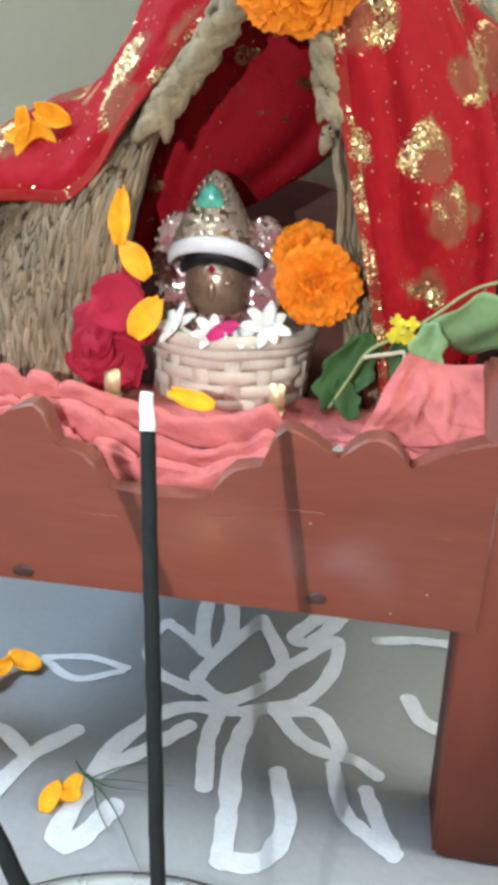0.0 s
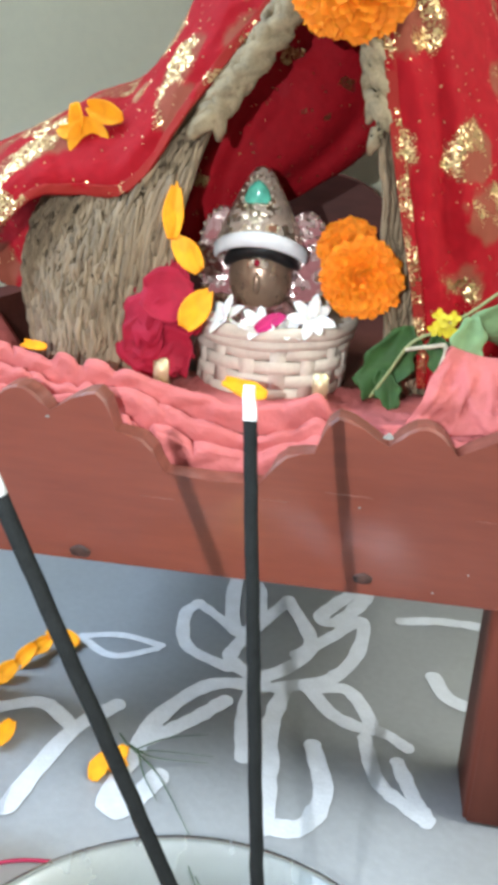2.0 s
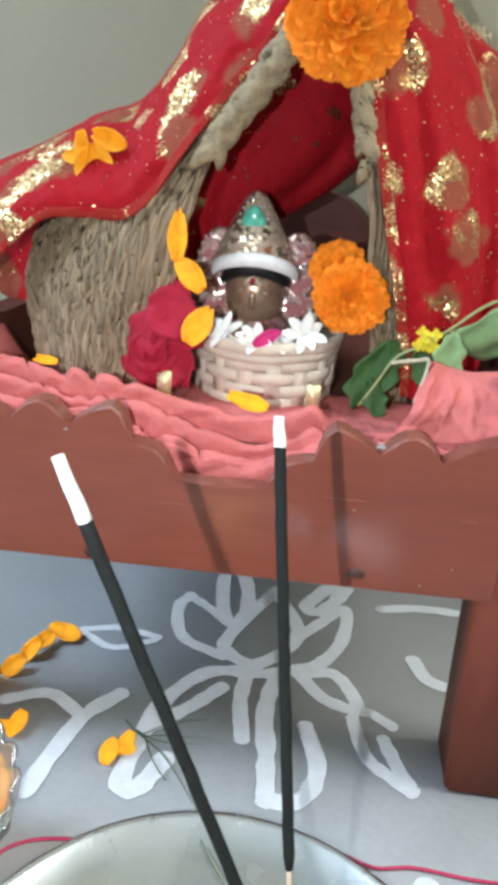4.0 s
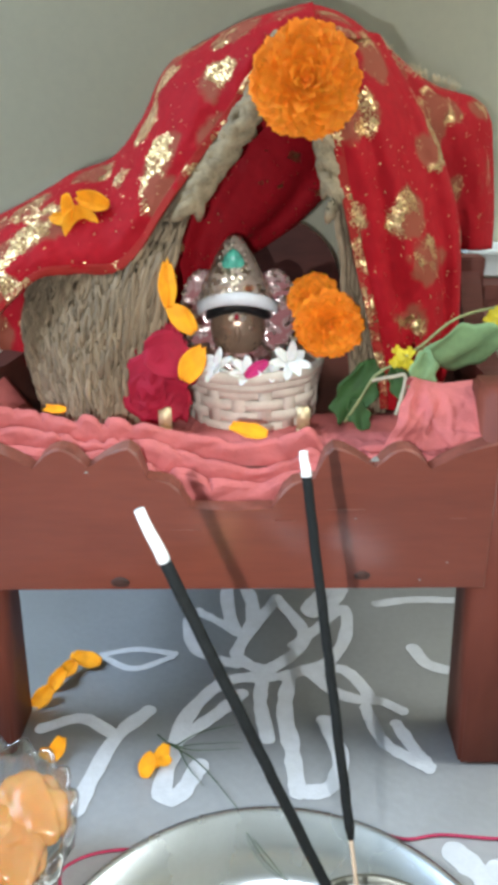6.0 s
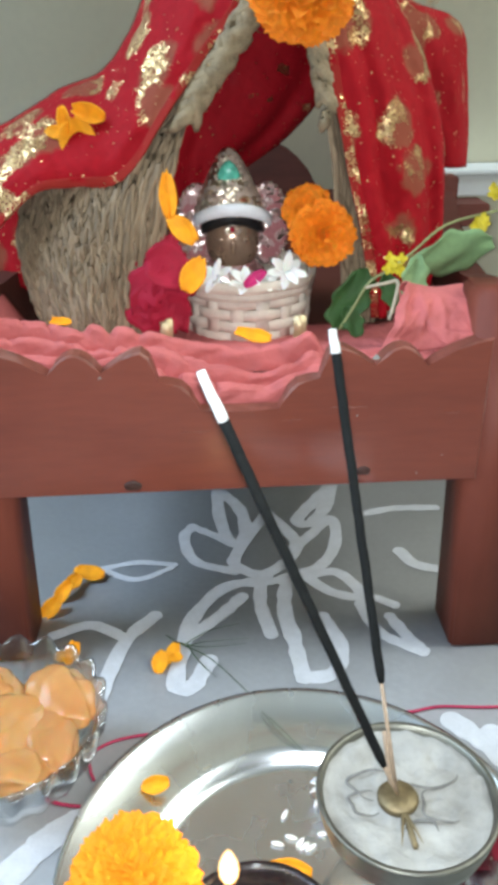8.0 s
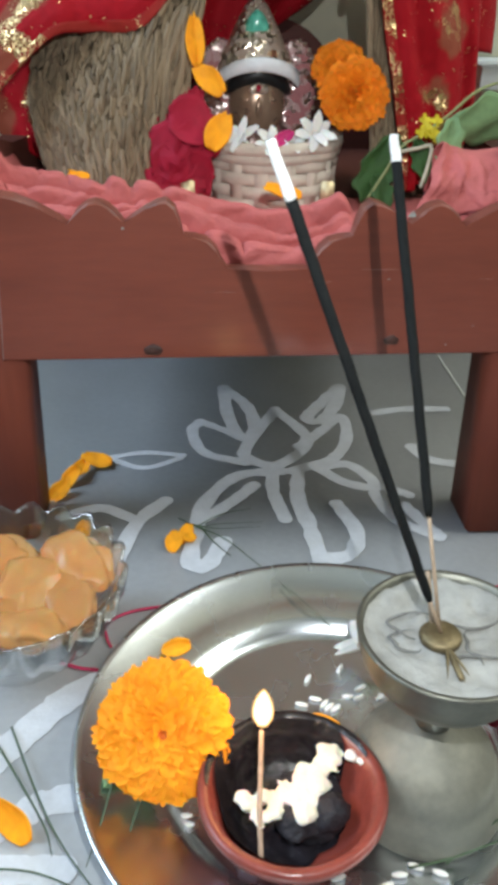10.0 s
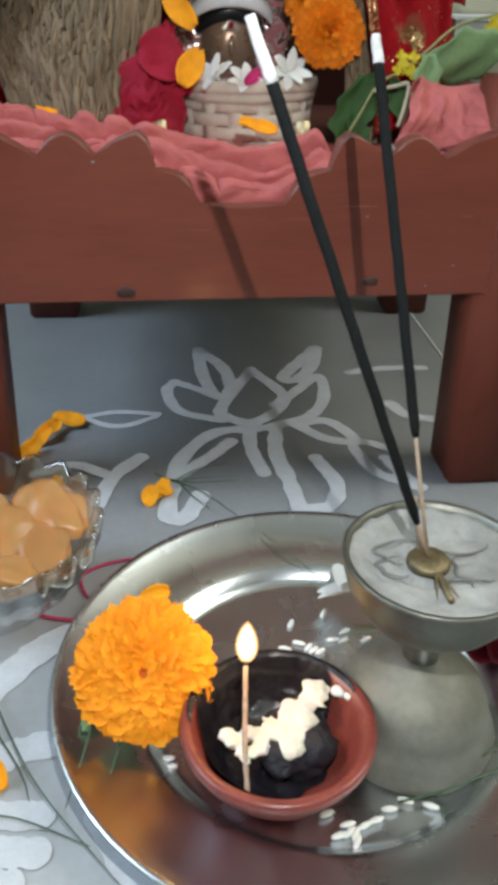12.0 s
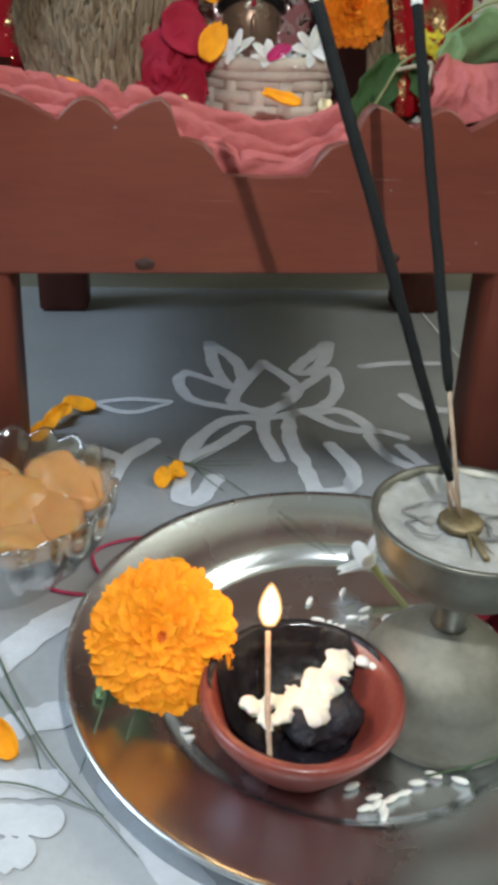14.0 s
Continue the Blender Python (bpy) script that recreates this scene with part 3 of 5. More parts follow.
rnd = random.Random(4)
pattern = thing("floor_painting", (0.02, 0.08, 0), "white lotus pattern hand painted in rice paste on the floor", "floor painting", kind="structure")
for w, pts in STROKES:
    wpart("stroke", stroke(bmesh.new(), pts, w, rnd), "chalk", pattern, smooth=False)


# ---- wooden throne stool ----
def prism(bm, outline, y0, y1, bevel=0.0):
    """Extrudes an outline of (x, z) from y0 back to y1."""
    front = [bm.verts.new((x, y0, z)) for x, z in outline]
    back = [bm.verts.new((x, y1, z)) for x, z in outline]
    bm.faces.new(front)
    bm.faces.new(back[::-1])
    n = len(outline)
    for i in range(n):
        j = (i + 1) % n
        bm.faces.new((front[i], back[i], back[j], front[j]))
    return bm


def hump(x0, x1, z0, z1, n=7, sharp=1.0):
    """Points over one rounded scallop from x0 to x1."""
    return [(x0 + (x1 - x0) * k / n, z0 + (z1 - z0) * math.sin(math.pi * k / n) ** sharp) for k in range(n)]


stool = thing("throne_stool", (0.0, 0.15, 0), "red-brown varnished wooden throne stool with a scalloped front rail", "stool")
half = [(0.0, 0.172), (0.021, 0.1725), (0.0235, 0.176), (0.0265, 0.183), (0.031, 0.1875), (0.037, 0.189), (0.0432, 0.1895), (0.0445, 0.1960), (0.0470, 0.2035), (0.0512, 0.2072), (0.0560, 0.2062), (0.0620, 0.2030), (0.0680, 0.1990)]
half += hump(0.0725, 0.1, 0.1955, 0.2065, 8, 0.8) + [(0.1, 0.1945), (0.106, 0.199), (0.115, 0.204), (0.126, 0.2085), (0.134, 0.210)]
cx = 0.0025
outline = [(cx - x, z) for x, z in half[:0:-1]] + [(cx + x, z) for x, z in half] + [(0.1365, 0.1255), (-0.1385, 0.1225)]
bm = prism(bmesh.new(), outline, 0.0, 0.011)
bmesh.ops.bevel(bm, geom=[e for e in bm.edges if abs(e.verts[0].co.y - e.verts[1].co.y) < 1e-6 and e.verts[0].co.y < 0.001], offset=0.0009, segments=1, affect="EDGES")
rail = wpart("front_rail", bm, ["wood", "wood_edge"], stool, "scalloped front rail with a worn edge", smooth=False)
for f in rail.data.polygons:
    if f.normal.z > 0.25 or (abs(f.normal.x) > 0.6 and f.center.z > 0.165):
        f.material_index = 1
for x, z, r in ((-0.058, 0.1285, 0.0042), (0.071, 0.1335, 0.0036)):
    bm = bmesh.new()
    lathe(bm, [(0.0, 0.0014), (r * 0.7, 0.0013), (r, 0.0009), (r * 1.02, 0.0)], 18, wave=lambda a, q, h: q * (0.05 * math.sin(3 * a + x * 50) + 0.06 * math.sin(5 * a)))
    k = wpart("knot", bm, "knot", rail, "dark round knot in the wood")
    k.data.transform(Matrix.Translation((x, 0.0005, z)) @ pose(0, 0, 0, 90) @ Matrix.Diagonal((1.2, 0.75, 1, 1)))

for x, z, r in ((0.0742, 0.2015, 0.0021), (0.066, 0.168, 0.0006), (-0.0705, 0.1940, 0.0009), (0.1015, 0.131, 0.0005), (0.115, 0.142, 0.0004)):
    bm = bmesh.new()
    bm.faces.new([bm.verts.new((x + r * c * 1.1, -0.0004, z + r * d)) for c, d in ((-1, -0.5), (-0.4, 0.3), (0.1, 0.8), (0.7, 0.2), (1, -0.4), (0.3, -0.7))])
    thicken(wpart("paint_chip", bm, "ash", rail, "small pale chip in the varnish", smooth=False), 0.0005)

for x, z, w, h in ((0.061, 0.1730, 0.020, 0.00022), (-0.022, 0.1610, 0.016, 0.00020), (0.030, 0.1665, 0.012, 0.00018), (0.118, 0.1680, 0.009, 0.00030)):
    bm = bmesh.new()
    line = [(k / 8, 0.00025 * math.sin(k * 2.3 + x * 90)) for k in range(9)]
    top = [bm.verts.new((x + (u - 0.5) * w, -0.0003, z + d + h * math.sin(math.pi * u) + 0.00004)) for u, d in line]
    low = [bm.verts.new((x + (u - 0.5) * w, -0.0003, z + d - h * math.sin(math.pi * u) - 0.00004)) for u, d in line]
    for i in range(8):
        bm.faces.new((low[i], low[i + 1], top[i + 1], top[i]))
    thicken(wpart("scratch", bm, "wood_edge", rail, "pale scratch in the varnish", smooth=False), 0.0004)


def leg(x0, x1, y0, y1, top, taper=0.006, mat="wood_up"):
    bm = box(bmesh.new(), x0, x1, y0, y1, 0.0, top, 0.0)
    for v in bm.verts:
        if v.co.z < 0.01:
            inner = (x0 if abs(x0) < abs(x1) else x1)
            if abs(v.co.x - inner) < 1e-5:
                v.co.x += math.copysign(taper, inner)
    bmesh.ops.bevel(bm, geom=bm.edges[:], offset=0.002, segments=2, affect="EDGES")
    return wpart("leg", bm, mat, stool)


leg(0.1285, 0.172, 0.0015, 0.04, 0.232)
leg(-0.168, -0.1265, 0.0045, 0.045, 0.196)
leg(0.167, 0.206, 0.29, 0.328, 0.205, 0.0, "wood_back")
for xa, xb, ya, yb, top in ((0.1665, 0.1965, 0.289, 0.309, 0.247), (0.1968, 0.226, 0.290, 0.326, 0.224)):
    wpart("back_stile", box(bmesh.new(), xa, xb, ya, yb, 0.2055, top, 0.0015), "wood_back", stool, smooth=False)
leg(-0.160, -0.118, 0.29, 0.328, 0.25, 0.0, "wood_back")
# seat, side arms and back between the posts
bm = bmesh.new()
r = [bm.verts.new(p) for p in ((-0.126, 0.026, 0.1665), (0.128, 0.026, 0.1665), (0.172, 0.289, 0.1665), (-0.128, 0.289, 0.1665))]
top = [bm.verts.new(v.co + Vector((0, 0, 0.016))) for v in r]
bm.faces.new(r[::-1])
bm.faces.new(top)
for i in range(4):
    bm.faces.new((r[i], r[(i + 1) % 4], top[(i + 1) % 4], top[i]))
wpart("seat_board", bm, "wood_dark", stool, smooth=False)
for xa, xb, ya in ((0.146, 0.184, 0.041), (-0.152, -0.142, 0.046)):
    bm = bmesh.new()
    pts = [(0.0, 0.13), (0.0, 0.226), (0.1, 0.224), (0.25, 0.216), (0.5, 0.212), (0.75, 0.218), (0.9, 0.232), (1.0, 0.236), (1.0, 0.13)]
    a = [bm.verts.new((xa + (xb - xa) * s - 0.008, ya + (0.289 - ya) * s, z)) for s, z in pts]
    b = [bm.verts.new((xa + (xb - xa) * s + 0.008, ya + (0.289 - ya) * s, z)) for s, z in pts]
    bm.faces.new(a)
    bm.faces.new(b[::-1])
    for i in range(len(a)):
        j = (i + 1) % len(a)
        bm.faces.new((a[i], b[i], b[j], a[j]))
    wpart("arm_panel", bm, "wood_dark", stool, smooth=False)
crest = [(-0.117, 0.13), (-0.117, 0.225)] + [(-0.09, 0.228), (-0.06, 0.236), (-0.045, 0.236)]
crest += [(0.022 + 0.059 * math.cos(a), 0.222 + 0.057 * math.sin(a)) for a in [math.pi * (1 - k / 16) for k in range(17)]]
crest += [(0.09, 0.236), (0.105, 0.236), (0.135, 0.228), (0.166, 0.228), (0.166, 0.13)]
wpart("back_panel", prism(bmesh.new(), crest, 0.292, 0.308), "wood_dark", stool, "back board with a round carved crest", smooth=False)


# ---- pink cloth on the seat ----
def crest(x, k):
    """Height of the crest of fold k (0 in front, 2 behind) along the front of the cloth."""
    sag = math.exp(-((x - 0.010) / (0.050 if x < 0.010 else 0.036)) ** 2)
    z = (0.1985, 0.2042, 0.2090)[k] - (0.0200, 0.0195, 0.0150)[k] * sag
    z += (0.0022, 0.0026, 0.0020)[k] * ripple(x, 0, 0, 30, k + 1) + 0.0022 * abs(ripple(x, 0, 0, 55, k + 5)) - 0.0012 * abs(ripple(x, 0, 0, 110, k + 9))
    z -= (0.004, 0.010, 0.016)[k] * smooth01(0.040, 0.052, x)
    z += (0.002, 0.003, 0.006)[k] * smooth01(-0.085, -0.125, x) + (0.026, 0.029, 0.032)[k] * smooth01(-0.128, -0.152, x)
    return z


def fold_profile(x):
    """The cloth from its hidden lower edge over three tucked folds to the back of the seat."""
    c = [crest(x, k) for k in range(3)]
    y = [0.0150 + 0.0100 * k + 0.0022 * ripple(x, 0, 0, 26, k + 20) for k in range(3)]
    deep = 0.0110 * (0.85 + 0.6 * ripple(x, 0, 0, 34, 30))
    left = smooth01(-0.122, -0.150, x)
    pts = [(0.0140, c[0] - 0.028), (0.0136, c[0] - 0.012), (0.0134, c[0] - 0.003)]
    for k in range(3):
        pts += [(y[k] - 0.0016, c[k] - 0.0022), (y[k] - 0.0004, c[k] - 0.0002), (y[k] + 0.0012, c[k] - 0.0004)]
        if k < 2:
            low = c[k] - deep
            pts += [(y[k] + 0.0092, low + 0.0016), (y[k] + 0.0112, low), (y[k + 1] - 0.0010, low + 0.0030)]
    back = 0.1850 + 0.030 * left
    top = c[2]
    pts += [(0.043, top * 0.5 + back * 0.5), (0.056, back + (top - back) * 0.15), (0.075, back), (0.105, back - 0.001)]
    return curve_points([(0, a, b) for a, b in pts], 150)


def pink(u, v):
    x = -0.158 + 0.312 * u
    p = pink_lines[round(u * 300)][round(v * 150)]
    y, z = p.y, p.z
    w = smooth01(0.09, 0.02, y)
    # slanting drag creases between the folds, and fine crumpling
    slant = ripple(x * 1.0 + 0.9 * y, y * 0.35, 0, 95, 2)
    z -= 0.0036 * (0.3 + w) * (1 - min(1, abs(slant) * 5)) * smooth01(-0.1, 0.25, ripple(x, y, 0, 40, 41))
    z += 0.0015 * (0.4 + w) * ripple(x + 0.4 * y, y, 0, 70, 3) + 0.0006 * ripple(x, y, z, 230, 4)
    y -= 0.0018 * w * ripple(x - 0.5 * z, z * 1.5, 0, 100, 6)
    return Vector((x + 0.11 * max(0, y) * u, max(0.0128, y), z))


pink_lines = [fold_profile(-0.158 + 0.312 * k / 300) for k in range(301)]
pc = part("seat_cloth", sheet(bmesh.new(), pink, 300, 150), "pink")
thicken(pc, 0.0011, 1.0)
tagged(pc, "crumpled coral-pink cotton cloth spread over the wooden seat", "cloth")


def corner(u, v):
    """A corner of the cloth folded over several times, lying flat on its left crumpled end."""
    low = Vector((0.0790 + 0.0760 * u, 0.0185 - 0.002 * u, 0.1940 + 0.012 * u))
    top = Vector((0.0960 + 0.0590 * u, 0.0400 + 0.006 * u, 0.2275 - 0.0085 * u - 0.002 * math.sin(u * 7)))
    if v < 0.62:
        t = v / 0.62
        p = low.lerp(top, t) + Vector((0, -0.0035, 0.002)) * math.sin(math.pi * t) ** 0.7
    else:
        t = (v - 0.62) / 0.38
        p = top + Vector((0.002, 0.004 + 0.026 * t, 0.0008 * math.sin(math.pi * min(1, t * 3)) - 0.030 * t * t))
    s = min(1, v / 0.62)
    end = smooth01(0.42, 0.05, u)
    ridge = 1 - min(1, abs(ripple(u * 0.075, v * 0.02 + u * 0.03, 0, 70, 51)) * 4)
    p += Vector((0.2, -1, 0.5)) * (0.0050 * end * ripple(u * 0.075, v * 0.05, 0, 120, 50) + 0.0040 * (end + 0.25) * ridge * math.sin(math.pi * s))
    # the lip of the upper layer runs slantwise down the front
    lip = u - (0.14 + 0.34 * (1 - s) ** 1.5)
    p += Vector((0.1, -1, 0.4)) * 0.0030 * smooth01(-0.02, 0.015, lip) * smooth01(0.75, 0.45, v)
    under = s - (0.22 + 0.10 * math.sin(u * 6))
    p += Vector((0, -1, 0.3)) * 0.0020 * smooth01(0.03, -0.02, under) * smooth01(0.2, 0.5, u)
    return p + Vector((0, -1, 0.5)) * (0.0012 * ripple(p.x, p.y, p.z, 75, 52) + 0.0006 * ripple(p.x, p.y, p.z, 200, 53))


thicken(wpart("folded_corner", sheet(bmesh.new(), corner, 110, 90), "pink", pc, "folded and crumpled corner of the cloth"), 0.0012)


# ---- thatched hut ----
hut = thing("thatched_hut", (0.04, 0.14, 0.188), "small hut of dry fibre thatch with a braided gable edge", "hut")
rnd = random.Random(11)
GABLE_L = curve_points([(0.026, 0.096, 0.385), (0.006, 0.094, 0.352), (-0.016, 0.092, 0.322), (-0.030, 0.088, 0.285), (-0.042, 0.084, 0.236), (-0.052, 0.080, 0.185)], 40)
OUTER_L = curve_points([(0.020, 0.230, 0.385), (-0.030, 0.225, 0.352), (-0.085, 0.200, 0.318), (-0.122, 0.150, 0.275), (-0.130, 0.120, 0.232), (-0.118, 0.105, 0.186)], 40)
GABLE_R = curve_points([(0.048, 0.096, 0.385), (0.051, 0.094, 0.350), (0.058, 0.092, 0.312), (0.064, 0.092, 0.270), (0.069, 0.092, 0.230), (0.073, 0.092, 0.184)], 40)
OUTER_R = curve_points([(0.060, 0.230, 0.385), (0.095, 0.225, 0.345), (0.120, 0.205, 0.305), (0.132, 0.180, 0.262), (0.136, 0.160, 0.225), (0.132, 0.150, 0.189)], 40)


def along(line, s):
    k = min(1, max(0, s)) * (len(line) - 1)
    i = min(int(k), len(line) - 2)
    return line[i].lerp(line[i + 1], k - i)


def slope(a, b, u, v):
    """A point of a thatched side, u from gable to far edge, v from ridge to eaves."""
    p = along(a, v).lerp(along(b, v), u)
    bulge = 0.018 if a is GABLE_L else 0.001
    return p + Vector((0, -1, 0.25)) * bulge * math.sin(math.pi * u) * min(1, v * 1.6)


def strand(bm, a, b, u0, v0, v1, lift, amp, r, flat, steps):
    """One twisted strand of fibre on a thatched side."""
    ph = rnd.random() * 9
    pts = []
    for i in range(steps + 1):
        t = i / steps
        v = v0 + (v1 - v0) * t
        u = u0 + amp * math.sin(ph + t * 6) + 0.025 * ripple(u0 * 3, v * 4, ph, 1) + 0.012 * ripple(u0 * 25, v * 14, 0, 1)
        p = slope(a, b, min(1.02, max(-0.02, u)), min(1, v))
        if v > 1:
            p.z -= (v - 1) * 0.15
        pts.append(p + Vector((0.0008 * math.sin(ph * 3 + t * 11), -lift * (0.4 + math.sin(math.pi * t)), lift * 0.4)))
    tube(bm, pts, lambda t: r * (0.3 + 0.9 * math.sin(math.pi * min(0.98, max(0.02, t))) ** 0.7), 5, flat)


def thatch(a, b, count):
    """Matted fibre: long strands below, and many short twisted lobes in rough columns over them."""
    bm = bmesh.new()
    high = 0.0042 if a is GABLE_L else 0.0028
    for k in range(count // 4):
        v0 = rnd.uniform(0.2, 0.75)
        strand(bm, a, b, rnd.random(), v0, min(1.03, v0 + rnd.uniform(0.25, 0.5)), rnd.uniform(0.0003, high * 0.45), rnd.uniform(0.004, 0.016), rnd.uniform(0.0010, 0.0022), rnd.uniform(0.4, 0.8), 9)
    columns = 64 if a is GABLE_L else 26
    for k in range(count):
        u0 = (rnd.randrange(columns) + 0.5 + rnd.uniform(-0.3, 0.3)) / columns
        v0 = rnd.uniform(0.22, 0.95)
        reach = rnd.uniform(0.16, 0.32) if u0 < 0.32 and v0 < 0.62 else rnd.uniform(0.05, 0.15)
        strand(bm, a, b, u0, v0, min(1.035, v0 + reach), rnd.uniform(high * 0.3, high), rnd.uniform(0.002, 0.010), rnd.uniform(0.0009, 0.0018), rnd.uniform(0.5, 0.95), 6)
    for k in range(count // 12):
        # ends that hang out of the eaves
        strand(bm, a, b, rnd.random(), rnd.uniform(0.86, 0.95), rnd.uniform(1.0, 1.04), rnd.uniform(0.002, high * 1.2), 0.012, rnd.uniform(0.0007, 0.0013), 0.7, 6)
    return bm


for a, b, count in ((GABLE_L, OUTER_L, 1900), (GABLE_R, OUTER_R, 520)):
    base = bmesh.new()
    sheet(base, lambda u, v, a=a, b=b: slope(a, b, u, v * 0.985) + Vector((0, 0.003, 0)), 24, 24)
    thicken(wpart("thatch_mat", base, "thatch_dark", hut, "dark fibre mat under the strands"), 0.002)
    st = wpart("loose_thatch", thatch(a, b, count), "thatch", hut, "loose dry grey-brown fibre strands")
    st["kind"] = "stuff"


def braid(line, v0, v1, n, r):
    """A plait of short twisted lobes along the gable, each a piece of its own."""
    for k in range(n):
        s = v0 + (v1 - v0) * (k + 0.5) / n
        p, d = along(line, s), (along(line, s + 0.02) - along(line, s - 0.02)).normalized()
        side = Vector((d.z, 0, -d.x)) * (1 if k % 2 else -1)
        a, c = p - side * r * 0.75 - d * r * 1.15, p + side * r * 0.75 + d * r * 1.15
        mid = (a + c) / 2 + Vector((rnd.uniform(-1, 1) * r * 0.2, -r * 0.55, 0))
        bm = bmesh.new()
        for q in (-1, 0, 1):
            off = d * r * 0.36 * q + Vector((0, -r * (0.16 if q == 0 else 0.0), 0))
            tube(bm, curve_points([a + off * 0.5, mid + off + Vector((rnd.uniform(-1, 1), 0, rnd.uniform(-1, 1))) * r * 0.12, c + off * 0.5], 7), lambda t: r * (0.16 + 0.22 * math.sin(math.pi * t) ** 0.7) * rnd.uniform(0.85, 1.15), 6)
        wpart("plait", bm, "braid", hut)


braid([p + Vector((0.000, -0.005, 0)) for p in GABLE_L], 0.0, 0.46, 14, 0.0098)
braid([p + Vector((0.000, -0.005, 0)) for p in GABLE_R], 0.0, 0.40, 12, 0.0082)


# ---- red cloth over the hut ----
def drape(edge_a, edge_b, folds, depth, bulge, seed):
    """Cloth hung between two edge lines, with folds that run along them."""
    a, b = curve_points(edge_a, 48), curve_points(edge_b, 48)

    def f(u, v):
        p = along(a, u).lerp(along(b, u), v)
        fold = math.sin((v * folds + 0.35 * ripple(u, v, 0, 3, seed)) * 2 * math.pi) * depth * (0.35 + 0.65 * u)
        out = bulge * math.sin(math.pi * v)
        n = 0.0022 * ripple(p.x, p.y, p.z, 45, seed) + 0.0010 * ripple(p.x, p.y, p.z, 130, seed + 3)
        return p + Vector((0.15 * fold, -(fold + out + n), 0.35 * (out + n)))
    return f


chunri = thing("red_cloth", (0.04, 0.13, 0.40), "red ceremonial cloth with gold tinsel motifs draped over the hut", "cloth")
left = drape([(0.045, 0.165, 0.414), (0.010, 0.170, 0.408), (-0.022, 0.172, 0.395), (-0.042, 0.172, 0.382), (-0.057, 0.172, 0.355), (-0.076, 0.172, 0.333), (-0.102, 0.172, 0.324), (-0.130, 0.172, 0.309), (-0.175, 0.172, 0.288)],
             [(0.045, 0.090, 0.392), (0.018, 0.088, 0.380), (0.004, 0.086, 0.360), (-0.014, 0.084, 0.337), (-0.034, 0.082, 0.311), (-0.060, 0.084, 0.279), (-0.089, 0.088, 0.276), (-0.115, 0.090, 0.270), (-0.160, 0.095, 0.228)], 1.5, 0.0028, 0.019, 1)
thicken(wpart("left_fall", sheet(bmesh.new(), left, 130, 46), "red", chunri), 0.001)
right = drape([(0.040, 0.086, 0.392), (0.052, 0.084, 0.360), (0.060, 0.082, 0.320), (0.069, 0.082, 0.285), (0.079, 0.084, 0.247), (0.086, 0.086, 0.215), (0.090, 0.090, 0.192)],
              [(0.085, 0.150, 0.398), (0.106, 0.145, 0.366), (0.122, 0.140, 0.338), (0.134, 0.138, 0.305), (0.141, 0.138, 0.270), (0.142, 0.138, 0.235), (0.134, 0.138, 0.192)], 2.4, 0.0045, 0.010, 2)
thicken(wpart("right_fall", sheet(bmesh.new(), right, 90, 60), "red", chunri), 0.001)
ridge = drape([(0.020, 0.092, 0.396), (0.040, 0.088, 0.396), (0.062, 0.092, 0.394), (0.085, 0.152, 0.396)],
              [(0.010, 0.172, 0.408), (0.045, 0.172, 0.416), (0.075, 0.190, 0.408), (0.095, 0.235, 0.396)], 1.2, 0.002, 0.004, 3)
thicken(wpart("ridge_fold", sheet(bmesh.new(), ridge, 40, 24), "red", chunri), 0.001)
rear = drape([(0.070, 0.175, 0.400), (0.085, 0.180, 0.370), (0.105, 0.190, 0.330), (0.128, 0.215, 0.290), (0.140, 0.240, 0.258)],
             [(0.100, 0.245, 0.398), (0.140, 0.262, 0.374), (0.178, 0.272, 0.360), (0.191, 0.275, 0.325), (0.198, 0.276, 0.256)], 1.7, 0.004, 0.008, 4)
thicken(wpart("rear_fall", sheet(bmesh.new(), rear, 70, 50), "red", chunri), 0.001)
hang = drape([(-0.118, 0.150, 0.290), (-0.122, 0.148, 0.240), (-0.122, 0.146, 0.192)],
             [(-0.185, 0.166, 0.292), (-0.190, 0.160, 0.258), (-0.186, 0.156, 0.229)], 1.6, 0.003, 0.004, 6)
thicken(wpart("left_hang", sheet(bmesh.new(), hang, 40, 40), "red", chunri), 0.001)
# tinsel borders along the open edges
for f, v0, v1, n in ((left, 0.93, 1.0, 130), (right, 0.0, 0.075, 90)):
    edge = sheet(bmesh.new(), lambda u, v, f=f, v0=v0, v1=v1: f(u, v0 + (v1 - v0) * v) + Vector((0, -0.0014, 0.0004)), n, 6)
    thicken(wpart("tinsel_border", edge, "tinsel", chunri, "gold tinsel border"), 0.0008)
# loose gold threads along the top edge of the right side
rnd = random.Random(77)
bm = bmesh.new()
FRINGE = curve_points([(0.072, 0.165, 0.402), (0.090, 0.175, 0.394), (0.110, 0.205, 0.383), (0.132, 0.222, 0.377), (0.150, 0.240, 0.371)], 60)
for k in range(130):
    p = along(FRINGE, rnd.random()) + Vector((0, rnd.uniform(-0.006, 0.004), rnd.uniform(-0.003, 0.001)))
    d = Vector((rnd.uniform(-0.5, 0.9), rnd.uniform(-0.4, 0.2), rnd.uniform(0.1, 1.0))).normalized() * rnd.uniform(0.002, 0.005)
    tube(bm, [p, p + d * 0.5 + Vector((rnd.uniform(-1, 1), 0, rnd.uniform(-1, 1))) * 0.001, p + d], 0.00022, 4)
wpart("tinsel_fringe", bm, "gold", chunri, "loose gold tinsel threads")["kind"] = "stuff"
